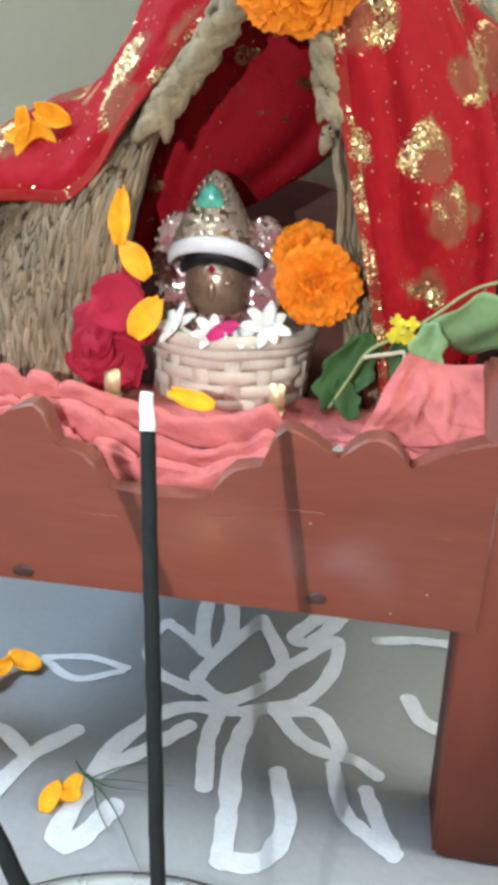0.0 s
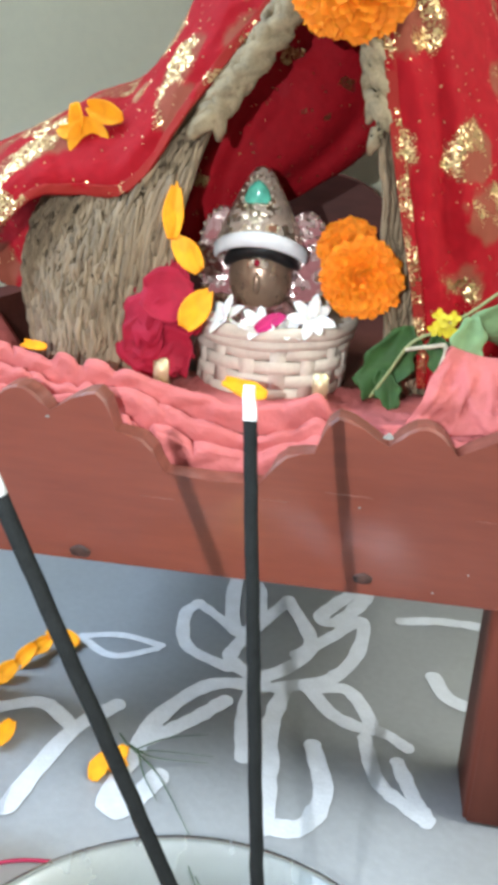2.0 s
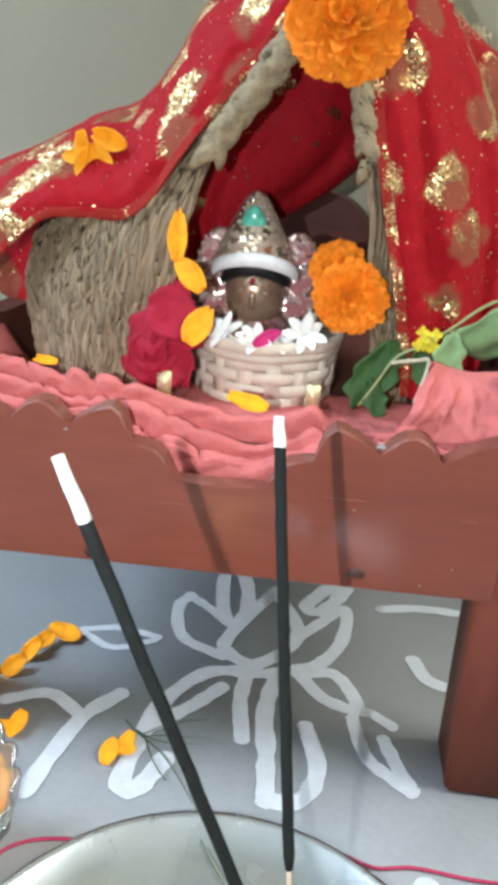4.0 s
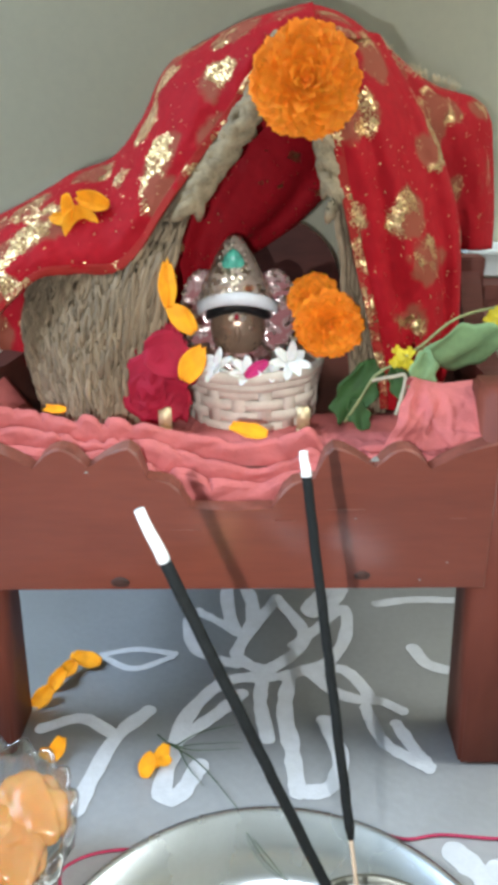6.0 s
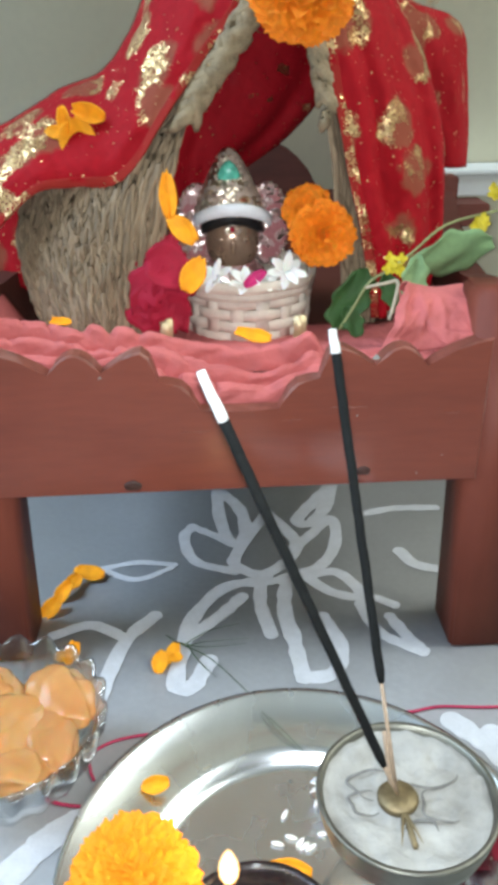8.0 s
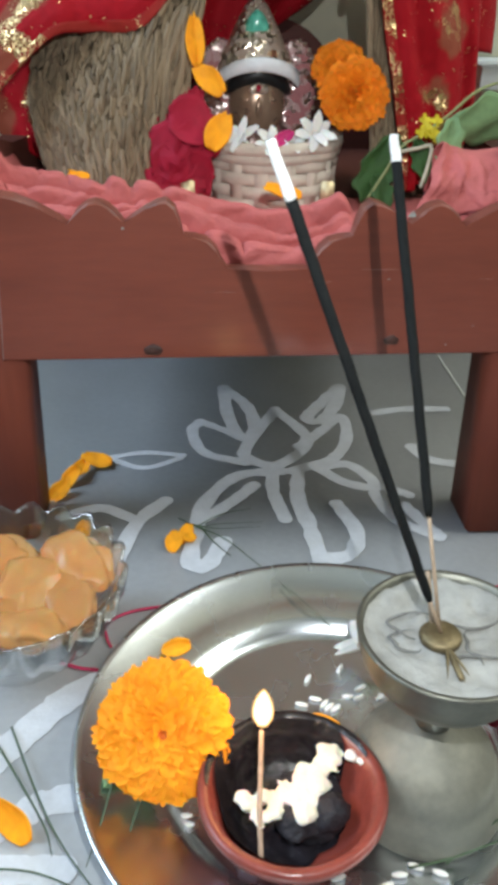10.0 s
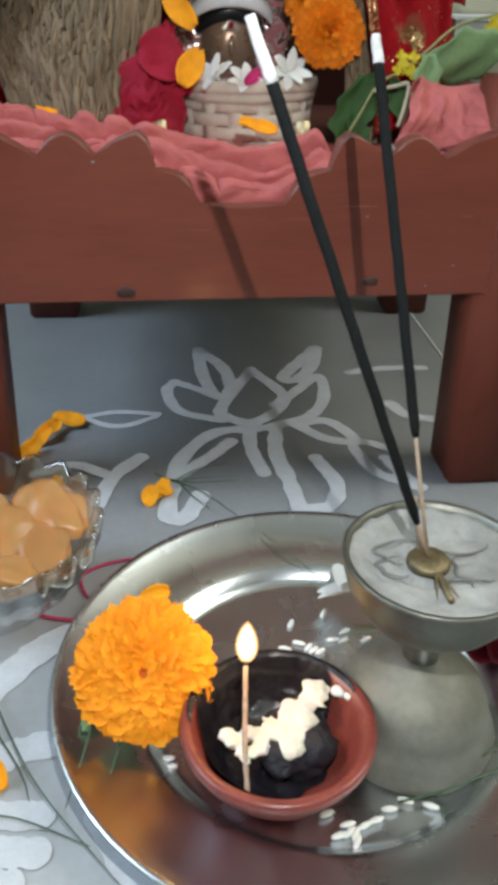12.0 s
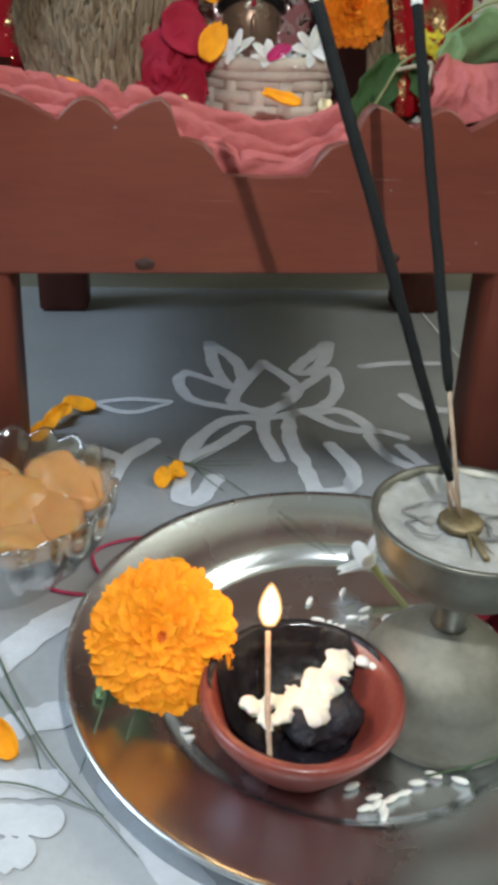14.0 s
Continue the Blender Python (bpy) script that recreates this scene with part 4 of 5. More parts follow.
# the far end hangs dark inside the hut
inner = drape([(0.000, 0.150, 0.392), (-0.020, 0.140, 0.350), (-0.034, 0.132, 0.305), (-0.044, 0.128, 0.262), (-0.048, 0.126, 0.235)],
              [(0.096, 0.176, 0.392), (0.078, 0.176, 0.340), (0.054, 0.172, 0.304), (0.022, 0.166, 0.280), (-0.008, 0.162, 0.264)], 2.3, 0.0042, 0.012, 5)
thicken(wpart("inner_fall", sheet(bmesh.new(), inner, 50, 40), "deep", chunri, "deep red inner fold of the cloth"), 0.001)


# ---- cane basket ----
def basket(at, r0, r1, h):
    b = thing("cane_basket", at, "small round basket woven from pale cane strips", "basket")
    n = 16
    rows = 4
    for k in range(rows):
        z0 = h * (0.01 + 0.74 * k / rows)
        bm = bmesh.new()
        seg = n * 8
        rings = []
        for i in range(seg):
            a = 2 * math.pi * i / seg
            w = 0.0006 * math.tanh(2.2 * math.sin(a * n / 2 + math.pi * k))
            rr = r0 + (r1 - r0) * (z0 / h)
            hh = h * 0.74 / rows * 0.995
            rings.append([bm.verts.new(((rr + w + d) * math.cos(a), (rr + w + d) * math.sin(a), z0 + e)) for d, e in ((-0.0006, 0), (0.0005, 0.0005), (0.0009, hh * 0.5), (0.0005, hh - 0.0005), (-0.0006, hh))])
        for i in range(seg):
            p, q = rings[i], rings[(i + 1) % seg]
            for j in range(5):
                bm.faces.new((p[j], q[j], q[(j + 1) % 5], p[(j + 1) % 5]))
        part("weaver", bm, "cane", b)
    first = None
    for i in range(n):
        a = 2 * math.pi * (i + 0.5) / n
        if first is None:
            first = part("stake", box(bmesh.new(), -0.0040, 0.0040, -0.0005, 0.0005, 0, h * 0.92, 0.0003), "cane", b)
            ob = first
        else:
            ob = new("stake", first.data)
            ob.parent = b
        lean = math.degrees(math.atan2(r1 - r0, h))
        ob.matrix_local = pose(r0 * math.cos(a), r0 * math.sin(a), 0, 0, 0, math.degrees(a) + 90) @ pose(0, 0, 0, lean, 0, 0)
    # two broad overlapping cane bands round the top
    for z0, z1, d in ((0.70, 0.87, 0.0006), (0.82, 1.0, 0.0016)):
        band = [(r1 + d - 0.0012, h * z0), (r1 + d + 0.0005, h * z0 + 0.0003), (r1 + d + 0.0010, h * (z0 + z1) / 2), (r1 + d + 0.0004, h * z1 - 0.0003), (r1 + d - 0.0012, h * z1), (r1 + d - 0.0016, h * (z0 + z1) / 2), (r1 + d - 0.0012, h * z0)]
        bm = lathe(bmesh.new(), band, 96, wave=lambda a, r, z: 0.0005 * math.sin(8 * a + 40 * z) + 0.0003 * math.sin(3 * a))
        for v in bm.verts:
            v.co.z += 0.0005 * math.sin(3 * math.atan2(v.co.y, v.co.x) + 60 * z0)
        part("rim", bm, "cane", b)
    bm = bmesh.new()
    lathe(bm, [(0.0, 0.001), (r0 - 0.001, 0.001), (r0 - 0.001, 0.003), (0, 0.003)], 40)
    part("base", bm, "cane", b)
    return b


basket((0.0115, 0.112, 0.1835), 0.0390, 0.0415, 0.039)


# ---- idol head in the basket: one plain shape ----
def idol():
    bm = bmesh.new()
    def blob(c, s, mat, sub=3, f=None):
        r = bmesh.ops.create_icosphere(bm, subdivisions=sub, radius=1)
        for v in r["verts"]:
            p = v.co.copy()
            if f:
                p = f(p)
            v.co = Vector((c[0] + p.x * s[0], c[1] + p.y * s[1], c[2] + p.z * s[2]))
        for face in {f2 for v in r["verts"] for f2 in v.link_faces}:
            face.material_index = mat
    blob((0.0015, 0, 0.0460), (0.0168, 0.0140, 0.0195), 1, 4)
    blob((0.0015, -0.0130, 0.0450), (0.0021, 0.0026, 0.0060), 1)
    for side in (-1, 1):
        blob((0.0015 + side * 0.0066, -0.0112, 0.0492), (0.0040, 0.0016, 0.0013), 1, 2)
    blob((0.0015, 0.0006, 0.0628), (0.0202, 0.0154, 0.0082), 4, 3, lambda p: Vector((p.x, p.y, p.z - 1.30 * p.x * p.x)))
    start = len(bm.faces)
    lathe(bm, [(0.0215, 0.0665), (0.0232, 0.0690), (0.0226, 0.0725), (0.0205, 0.0745), (0.0208, 0.0765), (0.0186, 0.0790), (0.0150, 0.0845), (0.0112, 0.0905), (0.0075, 0.0960), (0.0042, 0.1000), (0.0, 0.1015)], 48,
          wave=lambda a, r, z: 0.0005 * math.sin(24 * a) if r > 0.005 else 0)
    bm.faces.ensure_lookup_table()
    crown = {v for f in bm.faces[start:] for v in f.verts}
    for v in crown:
        low = max(0.0, 1 - (v.co.z - 0.066) / 0.034)
        v.co.z -= 0.0085 * (v.co.x / 0.023) ** 2 * low
        v.co.x *= 0.93 + 0.06 * low * low
    for f in bm.faces[start:]:
        f.material_index = 0
    blob((-0.0003, -0.0118, 0.0880), (0.0064, 0.0036, 0.0072), 2, 3, lambda p: Vector((p.x * (1 - 0.35 * p.z), p.y, p.z)))
    for k in range(15):
        t = 2 * math.pi * k / 15
        blob((-0.0003 + 0.0074 * math.cos(t), -0.0125 + 0.0034 * math.sin(t), 0.0885 + 0.0084 * math.sin(t)), (0.0012, 0.0012, 0.0012), 0, 1)
    start = len(bm.faces)
    grid = []
    for k in range(33):
        t = -1.25 + 2.5 * k / 32
        c = Vector((0.0015 + 0.0238 * math.sin(t), -0.0222 * math.cos(t), 0.0578 + 0.0104 * math.cos(t * 1.15)))
        out = Vector((math.sin(t), -math.cos(t), 0.25))
        grid.append([bm.verts.new(c + out * d + Vector((0, 0, e))) for d, e in ((0, -0.0036), (0.0012, -0.0030), (0.0016 + 0.0002 * (k % 2), 0.0), (0.0012, 0.0036), (0, 0.0044), (-0.002, 0.0))])
    for a, b in zip(grid, grid[1:]):
        for q in range(6):
            bm.faces.new((a[q], a[(q + 1) % 6], b[(q + 1) % 6], b[q]))
    bm.faces.ensure_lookup_table()
    for f in bm.faces[start:]:
        f.material_index = 3
    for side in (-1, 1):
        blob((0.002 + side * 0.0215, 0.007, 0.0545), (0.0138, 0.0045, 0.0255), 5, 4)
        for k in range(13):
            t = -1.4 + 2.8 * k / 12
            blob((0.002 + side * (0.0215 + 0.0132 * math.cos(t)), 0.004, 0.0545 + 0.0250 * math.sin(t)), (0.0014, 0.0014, 0.0014), 0, 1)
    blob((0.0015, -0.0118, 0.0545), (0.0058, 0.0018, 0.0036), 0, 2)
    blob((0.0012, -0.0138, 0.0556), (0.0016, 0.0010, 0.0020), 6, 2)
    blob((0.0015, 0.004, 0.020), (0.022, 0.020, 0.018), 5, 2)
    ob = part("idol_head", bm, ["silver", "face", "gem", "band", "black", "pinkfoil", "rose"])
    ob.matrix_world = pose(0.0015, 0.112, 0.1925, 0, 0, 0)
    return tagged(ob, "small metal idol head with a silver crown and green stone", "idol")


idol()


def tab(x, y, z):
    bm = bmesh.new()
    box(bm, -0.0038, 0.0038, -0.0016, 0.0016, 0, 0.0135, 0.0008)
    box(bm, -0.0036, 0.0036, -0.0055, 0.0055, -0.0012, 0.0004, 0.0004)
    ob = part("brass_foot", bm, "gold")
    ob.matrix_world = pose(x, y, z)
    return tagged(ob, "small bent brass foot plate beside the basket", "brass foot", "brass feet")


tab(-0.0385, 0.068, 0.1895)
tab(0.0415, 0.068, 0.1895)


# ---- flowers ----
def petal_mesh(bm, m, length, width, cup, curl, rag, rnd, nu=3, nv=4):
    """One petal from its root at m, along its y; cup bends it across, curl lifts the tip."""
    k = rnd.random() * 40
    rows = []
    for j in range(nv + 1):
        t = j / nv
        w = width * (math.sin(math.pi * min(0.92, 0.12 + 0.72 * t)) ** 0.8)
        row = []
        for i in range(nu + 1):
            s = 2 * i / nu - 1
            edge = rag * length * noise.noise(Vector((k, s * 2.2, t * 2))) * t
            row.append(bm.verts.new(m @ Vector((s * w * 0.5, t * length + edge - 0.12 * length * s * s * t, cup * width * s * s + curl * length * t * t + 0.06 * length * noise.noise(Vector((k + 5, s * 1.5, t * 3)))))))
        rows.append(row)
    for a, b in zip(rows, rows[1:]):
        for i in range(nu):
            bm.faces.new((a[i], a[i + 1], b[i + 1], b[i]))


def marigold(name, at, normal, radius, mat, label, seed, thick=0.55, squash=1.0, heart=True, lay=0.9, long=1.0, wide=1.0, rings=11, most=40):
    """A full double marigold head: rings of ruffled petals over a dome."""
    rnd = random.Random(seed)
    fl = thing(name, at, label, "flower", "marigold heads")
    shapes = []
    for k in range(10):
        bm = bmesh.new()
        petal_mesh(bm, Matrix.Identity(4), 1.0, rnd.uniform(0.9, 1.25) * wide, 0.16 / wide ** 2, -0.16 - 0.25 * rnd.random(), 0.34 / wide ** 2, rnd, 4, 3)
        shapes.append(part("petal", bm, mat, fl))
    made = 0
    for k in range(rings):
        t = k / (rings - 1)
        el = math.radians(2 + 84 * t)
        count = int(most * math.cos(el) + 7)
        for i in range(count):
            a = 2 * math.pi * (i + rnd.uniform(-0.35, 0.35)) / count + k * 0.4
            L = radius * (0.36 - 0.08 * t) * rnd.uniform(0.8, 1.2) * long
            root = radius * (1.06 - 0.36 * long) * math.cos(el) * rnd.uniform(0.94, 1.05)
            zz = radius * thick * (0.15 + 0.62 * math.sin(el))
            tip = el * lay + rnd.uniform(-0.15, 0.2)
            m = pose(0, 0, 0, 0, 0, math.degrees(a)) @ Matrix.Translation((0, root, zz)) @ pose(0, 0, 0, math.degrees(tip), rnd.uniform(-22, 22), rnd.uniform(-14, 14)) @ Matrix.Diagonal((L, L, L, 1))
            if made < len(shapes):
                ob = shapes[made]
            else:
                ob = new("petal", shapes[made % len(shapes)].data)
                ob.parent = fl
            ob.matrix_local = m
            made += 1
    core = bmesh.new()
    lathe(core, [(0.0, -0.10 * radius), (0.5 * radius, 0.0), (0.72 * radius, 0.10 * radius), (0.62 * radius, thick * 0.42 * radius), (0.4 * radius, thick * 0.66 * radius), (0.0, thick * 0.80 * radius)], 20)
    part("core", core, mat, fl)
    if heart:
        h = bmesh.new()
        for i in range(9):
            a = i * 2.4
            m = pose(0, 0, 0, 0, 0, math.degrees(a)) @ Matrix.Translation((0, 0.01 * radius, thick * 0.92 * radius + 0.0012)) @ pose(0, 0, 0, 50, 0, 0)
            petal_mesh(h, m, 0.10 * radius, 0.05 * radius, 0.1, -0.1, 0.3, rnd, 2, 2)
        part("heart", h, "heart", fl, "darker orange heart")
    cal = bmesh.new()
    lathe(cal, [(0.0, -0.75 * radius), (0.16 * radius, -0.72 * radius), (0.20 * radius, -0.3 * radius), (0.46 * radius, 0.0), (0.3 * radius, 0.02 * radius), (0, 0.02 * radius)], 14)
    part("calyx", cal, "leaf", fl, "green calyx")
    fl.matrix_world = frame_to(at, normal, seed * 37) @ Matrix.Diagonal((1, squash, 1, 1))
    return fl


marigold("marigold", (0.0400, 0.072, 0.3735), (-0.05, -1.0, 0.10), 0.0252, "marigold", "large orange marigold pinned at the gable of the hut", 1, 0.5, heart=False)
marigold("marigold", (0.0560, 0.086, 0.2470), (0.10, -1.0, 0.12), 0.0180, "marigold", "orange marigold beside the idol in the basket", 2, 0.55, heart=False)
marigold("marigold", (0.0475, 0.094, 0.2600), (-0.25, -0.8, 0.55), 0.0140, "marigold", "orange marigold tucked behind another one", 3, 0.5, heart=False)
marigold("marigold", (-0.0500, -0.174, 0.036), (0.00, -0.74, 0.68), 0.0262, "marigold_y", "golden-orange marigold leaning on the steel plate", 5, 0.34, lay=0.50, long=0.66, wide=1.08, rings=14, most=42)


def loose_petal(at, normal, turn, length, width, mat, label, seed, group="loose petals"):
    rnd = random.Random(seed)
    bm = bmesh.new()
    petal_mesh(bm, Matrix.Translation((0, -length / 2, 0)), length, width * 1.1, rnd.uniform(0.05, 0.40), rnd.uniform(-0.3, 0.5), 0.12, rnd, 10, 11)
    ob = thicken(part("petal", bm, mat), 0.0005)
    ob.matrix_world = frame_to(at, normal, turn)
    return tagged(ob, label, "petal", group)


UP, TO = (0.1, -0.2, 1), (0, -1, 0.35)
for i, (x, y, turn, s) in enumerate([(-0.107, 0.090, 80, 0.015), (-0.117, 0.079, 130, 0.013), (-0.122, 0.068, 160, 0.013), (-0.128, 0.052, 140, 0.014), (-0.107, 0.006, 150, 0.014),
                                     (-0.050, -0.004, 20, 0.016), (-0.043, 0.003, 160, 0.013), (-0.041, -0.002, 100, 0.010), (-0.110, -0.190, 60, 0.016), (-0.113, 0.004, 70, 0.010)]):
    loose_petal((x, y, 0.0035), (0.25 * math.sin(i * 2.1), -0.5 + 0.2 * math.cos(i), 1), turn, s * ((1.5 if i < 4 else 1.2) - 0.2 * (i % 2)), s * (0.78 if i < 4 else 0.62), "petal", "curled orange marigold petal lying on the floor", i + 60)
for i, (p, turn, s, w) in enumerate([((-0.085, 0.104, 0.300), 10, 0.023, 0.019), ((-0.078, 0.106, 0.313), 75, 0.019, 0.010), ((-0.097, 0.105, 0.304), 80, 0.015, 0.007), ((-0.092, 0.105, 0.310), 5, 0.016, 0.007)]):
    loose_petal(p, TO, turn, s, w, "petal", "orange petal caught on the red cloth", 92 + i)
for i, (p, nrm, turn, s, w) in enumerate([((-0.0335, 0.070, 0.274), TO, 4, 0.026, 0.009), ((-0.0265, 0.067, 0.256), TO, 42, 0.022, 0.011), ((-0.021, 0.066, 0.230), TO, -25, 0.022, 0.013),
                                          ((0.011, 0.024, 0.2045), (0, -0.6, 1), 85, 0.020, 0.009), ((-0.097, 0.050, 0.2075), (0, -0.5, 1), 95, 0.012, 0.006)]):
    loose_petal(p, nrm, turn, s, w, "petal_y", "bright yellow-orange petal beside the basket", 30 + i)
loose_petal((0.016, -0.156, 0.014), (0.1, -0.5, 1), 70, 0.022, 0.010, "petal_y", "yellow petal resting on the plate behind the lamp", 41)
loose_petal((-0.047, -0.108, 0.017), (0, -0.7, 0.8), 100, 0.015, 0.008, "petal", "orange petal on the rim of the steel plate", 42)

roses = thing("crimson_flower", (-0.042, 0.085, 0.19), "crushed crimson flower with broad petals beside the basket", "flower")
rnd = random.Random(8)
for i in range(20):
    t = i / 19
    c = Vector((-0.041 + rnd.uniform(-0.011, 0.009) + 0.010 * (t - 0.5), 0.073 + rnd.uniform(-0.004, 0.006), 0.196 + 0.043 * t))
    bm = bmesh.new()
    m = frame_to(c, (rnd.uniform(-0.45, 0.45), -1, rnd.uniform(-0.1, 0.6)), rnd.uniform(0, 360))
    size = rnd.uniform(0.019, 0.027)
    petal_mesh(bm, m @ Matrix.Translation((0, -size / 2, 0)), size, size * 1.05, rnd.uniform(-0.12, 0.10), rnd.uniform(-0.28, 0.05), 0.30, rnd, 9, 9)
    thicken(wpart("petal", bm, "rose", roses), 0.0005)


def jasmine(at, normal, size, label, petals=6, seed=0, stalk=False, closed=0):
    rnd = random.Random(seed)
    fl = thing("jasmine_flower", at, label, "flower", "white flowers")
    for i in range(petals):
        bm = bmesh.new()
        m = pose(0, 0, 0, 0, 0, 360 * i / petals + rnd.uniform(-12, 12)) @ pose(0, 0, 0, rnd.uniform(15, 45) + closed)
        petal_mesh(bm, m, size * rnd.uniform(0.85, 1.1), size * 0.48, 0.15, -0.1, 0.1, rnd, 3, 5)
        thicken(part("petal", bm, "white_petal", fl), 0.0004)
    bm = bmesh.new()
    tube(bm, curve_points([(0, 0, 0.001), (0.001, 0.0, -size * 0.4), (0.003, 0.001, -size * (1.5 if stalk else 0.7))], 8), lambda t: size * (0.12 - 0.05 * t), 7)
    part("stalk", bm, "stem" if stalk else "white_petal", fl)
    fl.matrix_world = frame_to(at, normal)
    return fl


jasmine((0.034, 0.079, 0.2265), (0.15, -0.8, 0.5), 0.0125, "white jasmine flower on the basket rim", 7, 1)
jasmine((0.010, 0.074, 0.2215), (-0.2, -0.6, 0.8), 0.0120, "white jasmine flower lying on the basket rim", 6, 2)
jasmine((-0.008, 0.076, 0.2245), (-0.5, -0.6, 0.6), 0.0125, "white jasmine flower lying on the basket rim", 6, 3)
jasmine((0.023, 0.076, 0.2200), (0.3, -0.5, 0.9), 0.0090, "small white flower lying on the basket rim", 5, 4)
jasmine((0.0480, -0.1130, 0.0185), (-0.60, 0.25, 0.65), 0.0180, "fresh white jasmine flower with a pale stalk on the plate", 6, 6, True, 8)
loose_petal((0.015, 0.070, 0.2255), (0.1, -0.8, 0.6), -55, 0.017, 0.0065, "magenta", "magenta petal on the basket rim", 50)


# ---- leafy sprig ----
def leaf(parent, mat, at, tip, side, width, seed, fold=0.15, wavy=0.15):
    """A lobed leaf from its stalk end to its tip."""
    a, t = Vector(at), Vector(tip)
    d, s = t - a, Vector(side).normalized()
    up = d.normalized().cross(s)
    bm = bmesh.new()

    def f(u, v):
        q = 2 * v - 1
        w = width * (math.sin(math.pi * min(0.97, 0.07 + 0.86 * u)) ** 0.75) * (1 + wavy * math.sin(u * 17 + seed) * abs(q))
        return a + d * u + s * q * w * 0.5 + up * (abs(q) * fold * width + 0.05 * width * math.sin(u * 9 + q * 4 + seed))
    sheet(bm, f, 14, 10)
    return thicken(wpart("leaf", bm, mat, parent), 0.0006)


sprig = thing("mustard_sprig", (0.07, 0.09, 0.19), "leafy green mustard sprig with small yellow flowers", "plant")
bm = bmesh.new()
tube(bm, curve_points([(0.066, 0.072, 0.192), (0.074, 0.070, 0.207), (0.082, 0.068, 0.222), (0.094, 0.070, 0.229), (0.108, 0.074, 0.238), (0.128, 0.080, 0.252), (0.160, 0.088, 0.258)], 30), 0.0008, 7)
wpart("stem", bm, "stem", sprig)
bm = bmesh.new()
tube(bm, curve_points([(0.080, 0.068, 0.219), (0.092, 0.066, 0.222), (0.098, 0.064, 0.223), (0.096, 0.060, 0.212), (0.093, 0.058, 0.202)], 20), 0.0011, 7)
wpart("stalk", bm, "twig", sprig, "dry pale bent stalk")
leaf(sprig, "leaf", (0.108, 0.066, 0.232), (0.158, 0.080, 0.239), (0, 0.35, -1), 0.030, 1, 0.1, 0.12)
leaf(sprig, "leaf", (0.107, 0.064, 0.238), (0.106, 0.058, 0.212), (1, 0.1, 0.1), 0.016, 2)
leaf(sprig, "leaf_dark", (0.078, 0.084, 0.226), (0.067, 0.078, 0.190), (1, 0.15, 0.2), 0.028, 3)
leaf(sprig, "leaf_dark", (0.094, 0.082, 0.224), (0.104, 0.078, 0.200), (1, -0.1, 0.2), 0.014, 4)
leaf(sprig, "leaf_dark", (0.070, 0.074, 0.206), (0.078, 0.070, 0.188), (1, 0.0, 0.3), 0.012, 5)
rnd = random.Random(3)
for c, n in (((0.0965, 0.066, 0.232), 9), ((0.146, 0.080, 0.252), 6), ((0.158, 0.084, 0.268), 6)):
    bm = bmesh.new()
    for i in range(n):
        p = Vector(c) + Vector((rnd.uniform(-1, 1), rnd.uniform(-0.6, 0.4), rnd.uniform(-1, 1))) * 0.005
        for k in range(4):
            petal_mesh(bm, frame_to(p, (rnd.uniform(-0.5, 0.5), -1, 0.4), 90 * k), 0.0036, 0.0032, 0.1, 0.1, 0.1, rnd, 2, 3)
    wpart("blossom", bm, "mustard", sprig, "cluster of small yellow blossoms")


sepal = thing("loose_leaf", (-0.071, -0.172, 0.012), "small green leaf under the marigold on the plate", "leaf")
leaf(sepal, "leaf", (-0.064, -0.165, 0.0185), (-0.073, -0.184, 0.0150), (1, 0.3, 0.3), 0.011, 8)


# ---- steel plate ----
PX, PY = 0.024, -0.1605
plate = lathe(bmesh.new(), [(0.0, 0.0020), (0.0700, 0.0020), (0.0725, 0.0028), (0.0745, 0.0045), (0.0775, 0.0078), (0.0810, 0.0092), (0.0900, 0.0105), (0.1020, 0.0140), (0.1095, 0.0185), (0.1115, 0.0196),
                            (0.1128, 0.0194), (0.1130, 0.0184), (0.1118, 0.0178), (0.1030, 0.0128), (0.0900, 0.0092), (0.0800, 0.0078), (0.0755, 0.0050), (0.0735, 0.0012), (0.0700, 0.0002), (0.0, 0.0002)], 128)
plate = part("steel_plate", plate, "steel")
plate.matrix_world = pose(PX, PY, 0.0)
tagged(plate, "round stainless steel offering plate with a wide rim", "plate")
PZ = 0.0021

# ---- clay oil lamp ----
lampx, lampy = 0.0002, -0.1995
diya = thing("clay_lamp", (lampx, lampy, PZ), "terracotta oil lamp with sooty oil, cotton and a burning wick", "oil lamp")
diya.scale = (0.95, 0.95, 1.0)
pot = part("bowl", lathe(bmesh.new(), [(0.0, 0.0), (0.019, 0.0), (0.0225, 0.0015), (0.0300, 0.0120), (0.0365, 0.0225), (0.0388, 0.0275), (0.0386, 0.0300), (0.0365, 0.0308), (0.0340, 0.0296), (0.0315, 0.0250), (0.0270, 0.0170), (0.0200, 0.0105), (0.0, 0.0085)], 72,
                              wave=lambda a, r, z: 0.0003 * math.sin(2 * a + 1) + 0.0001 * math.sin(7 * a)), "clay", diya)


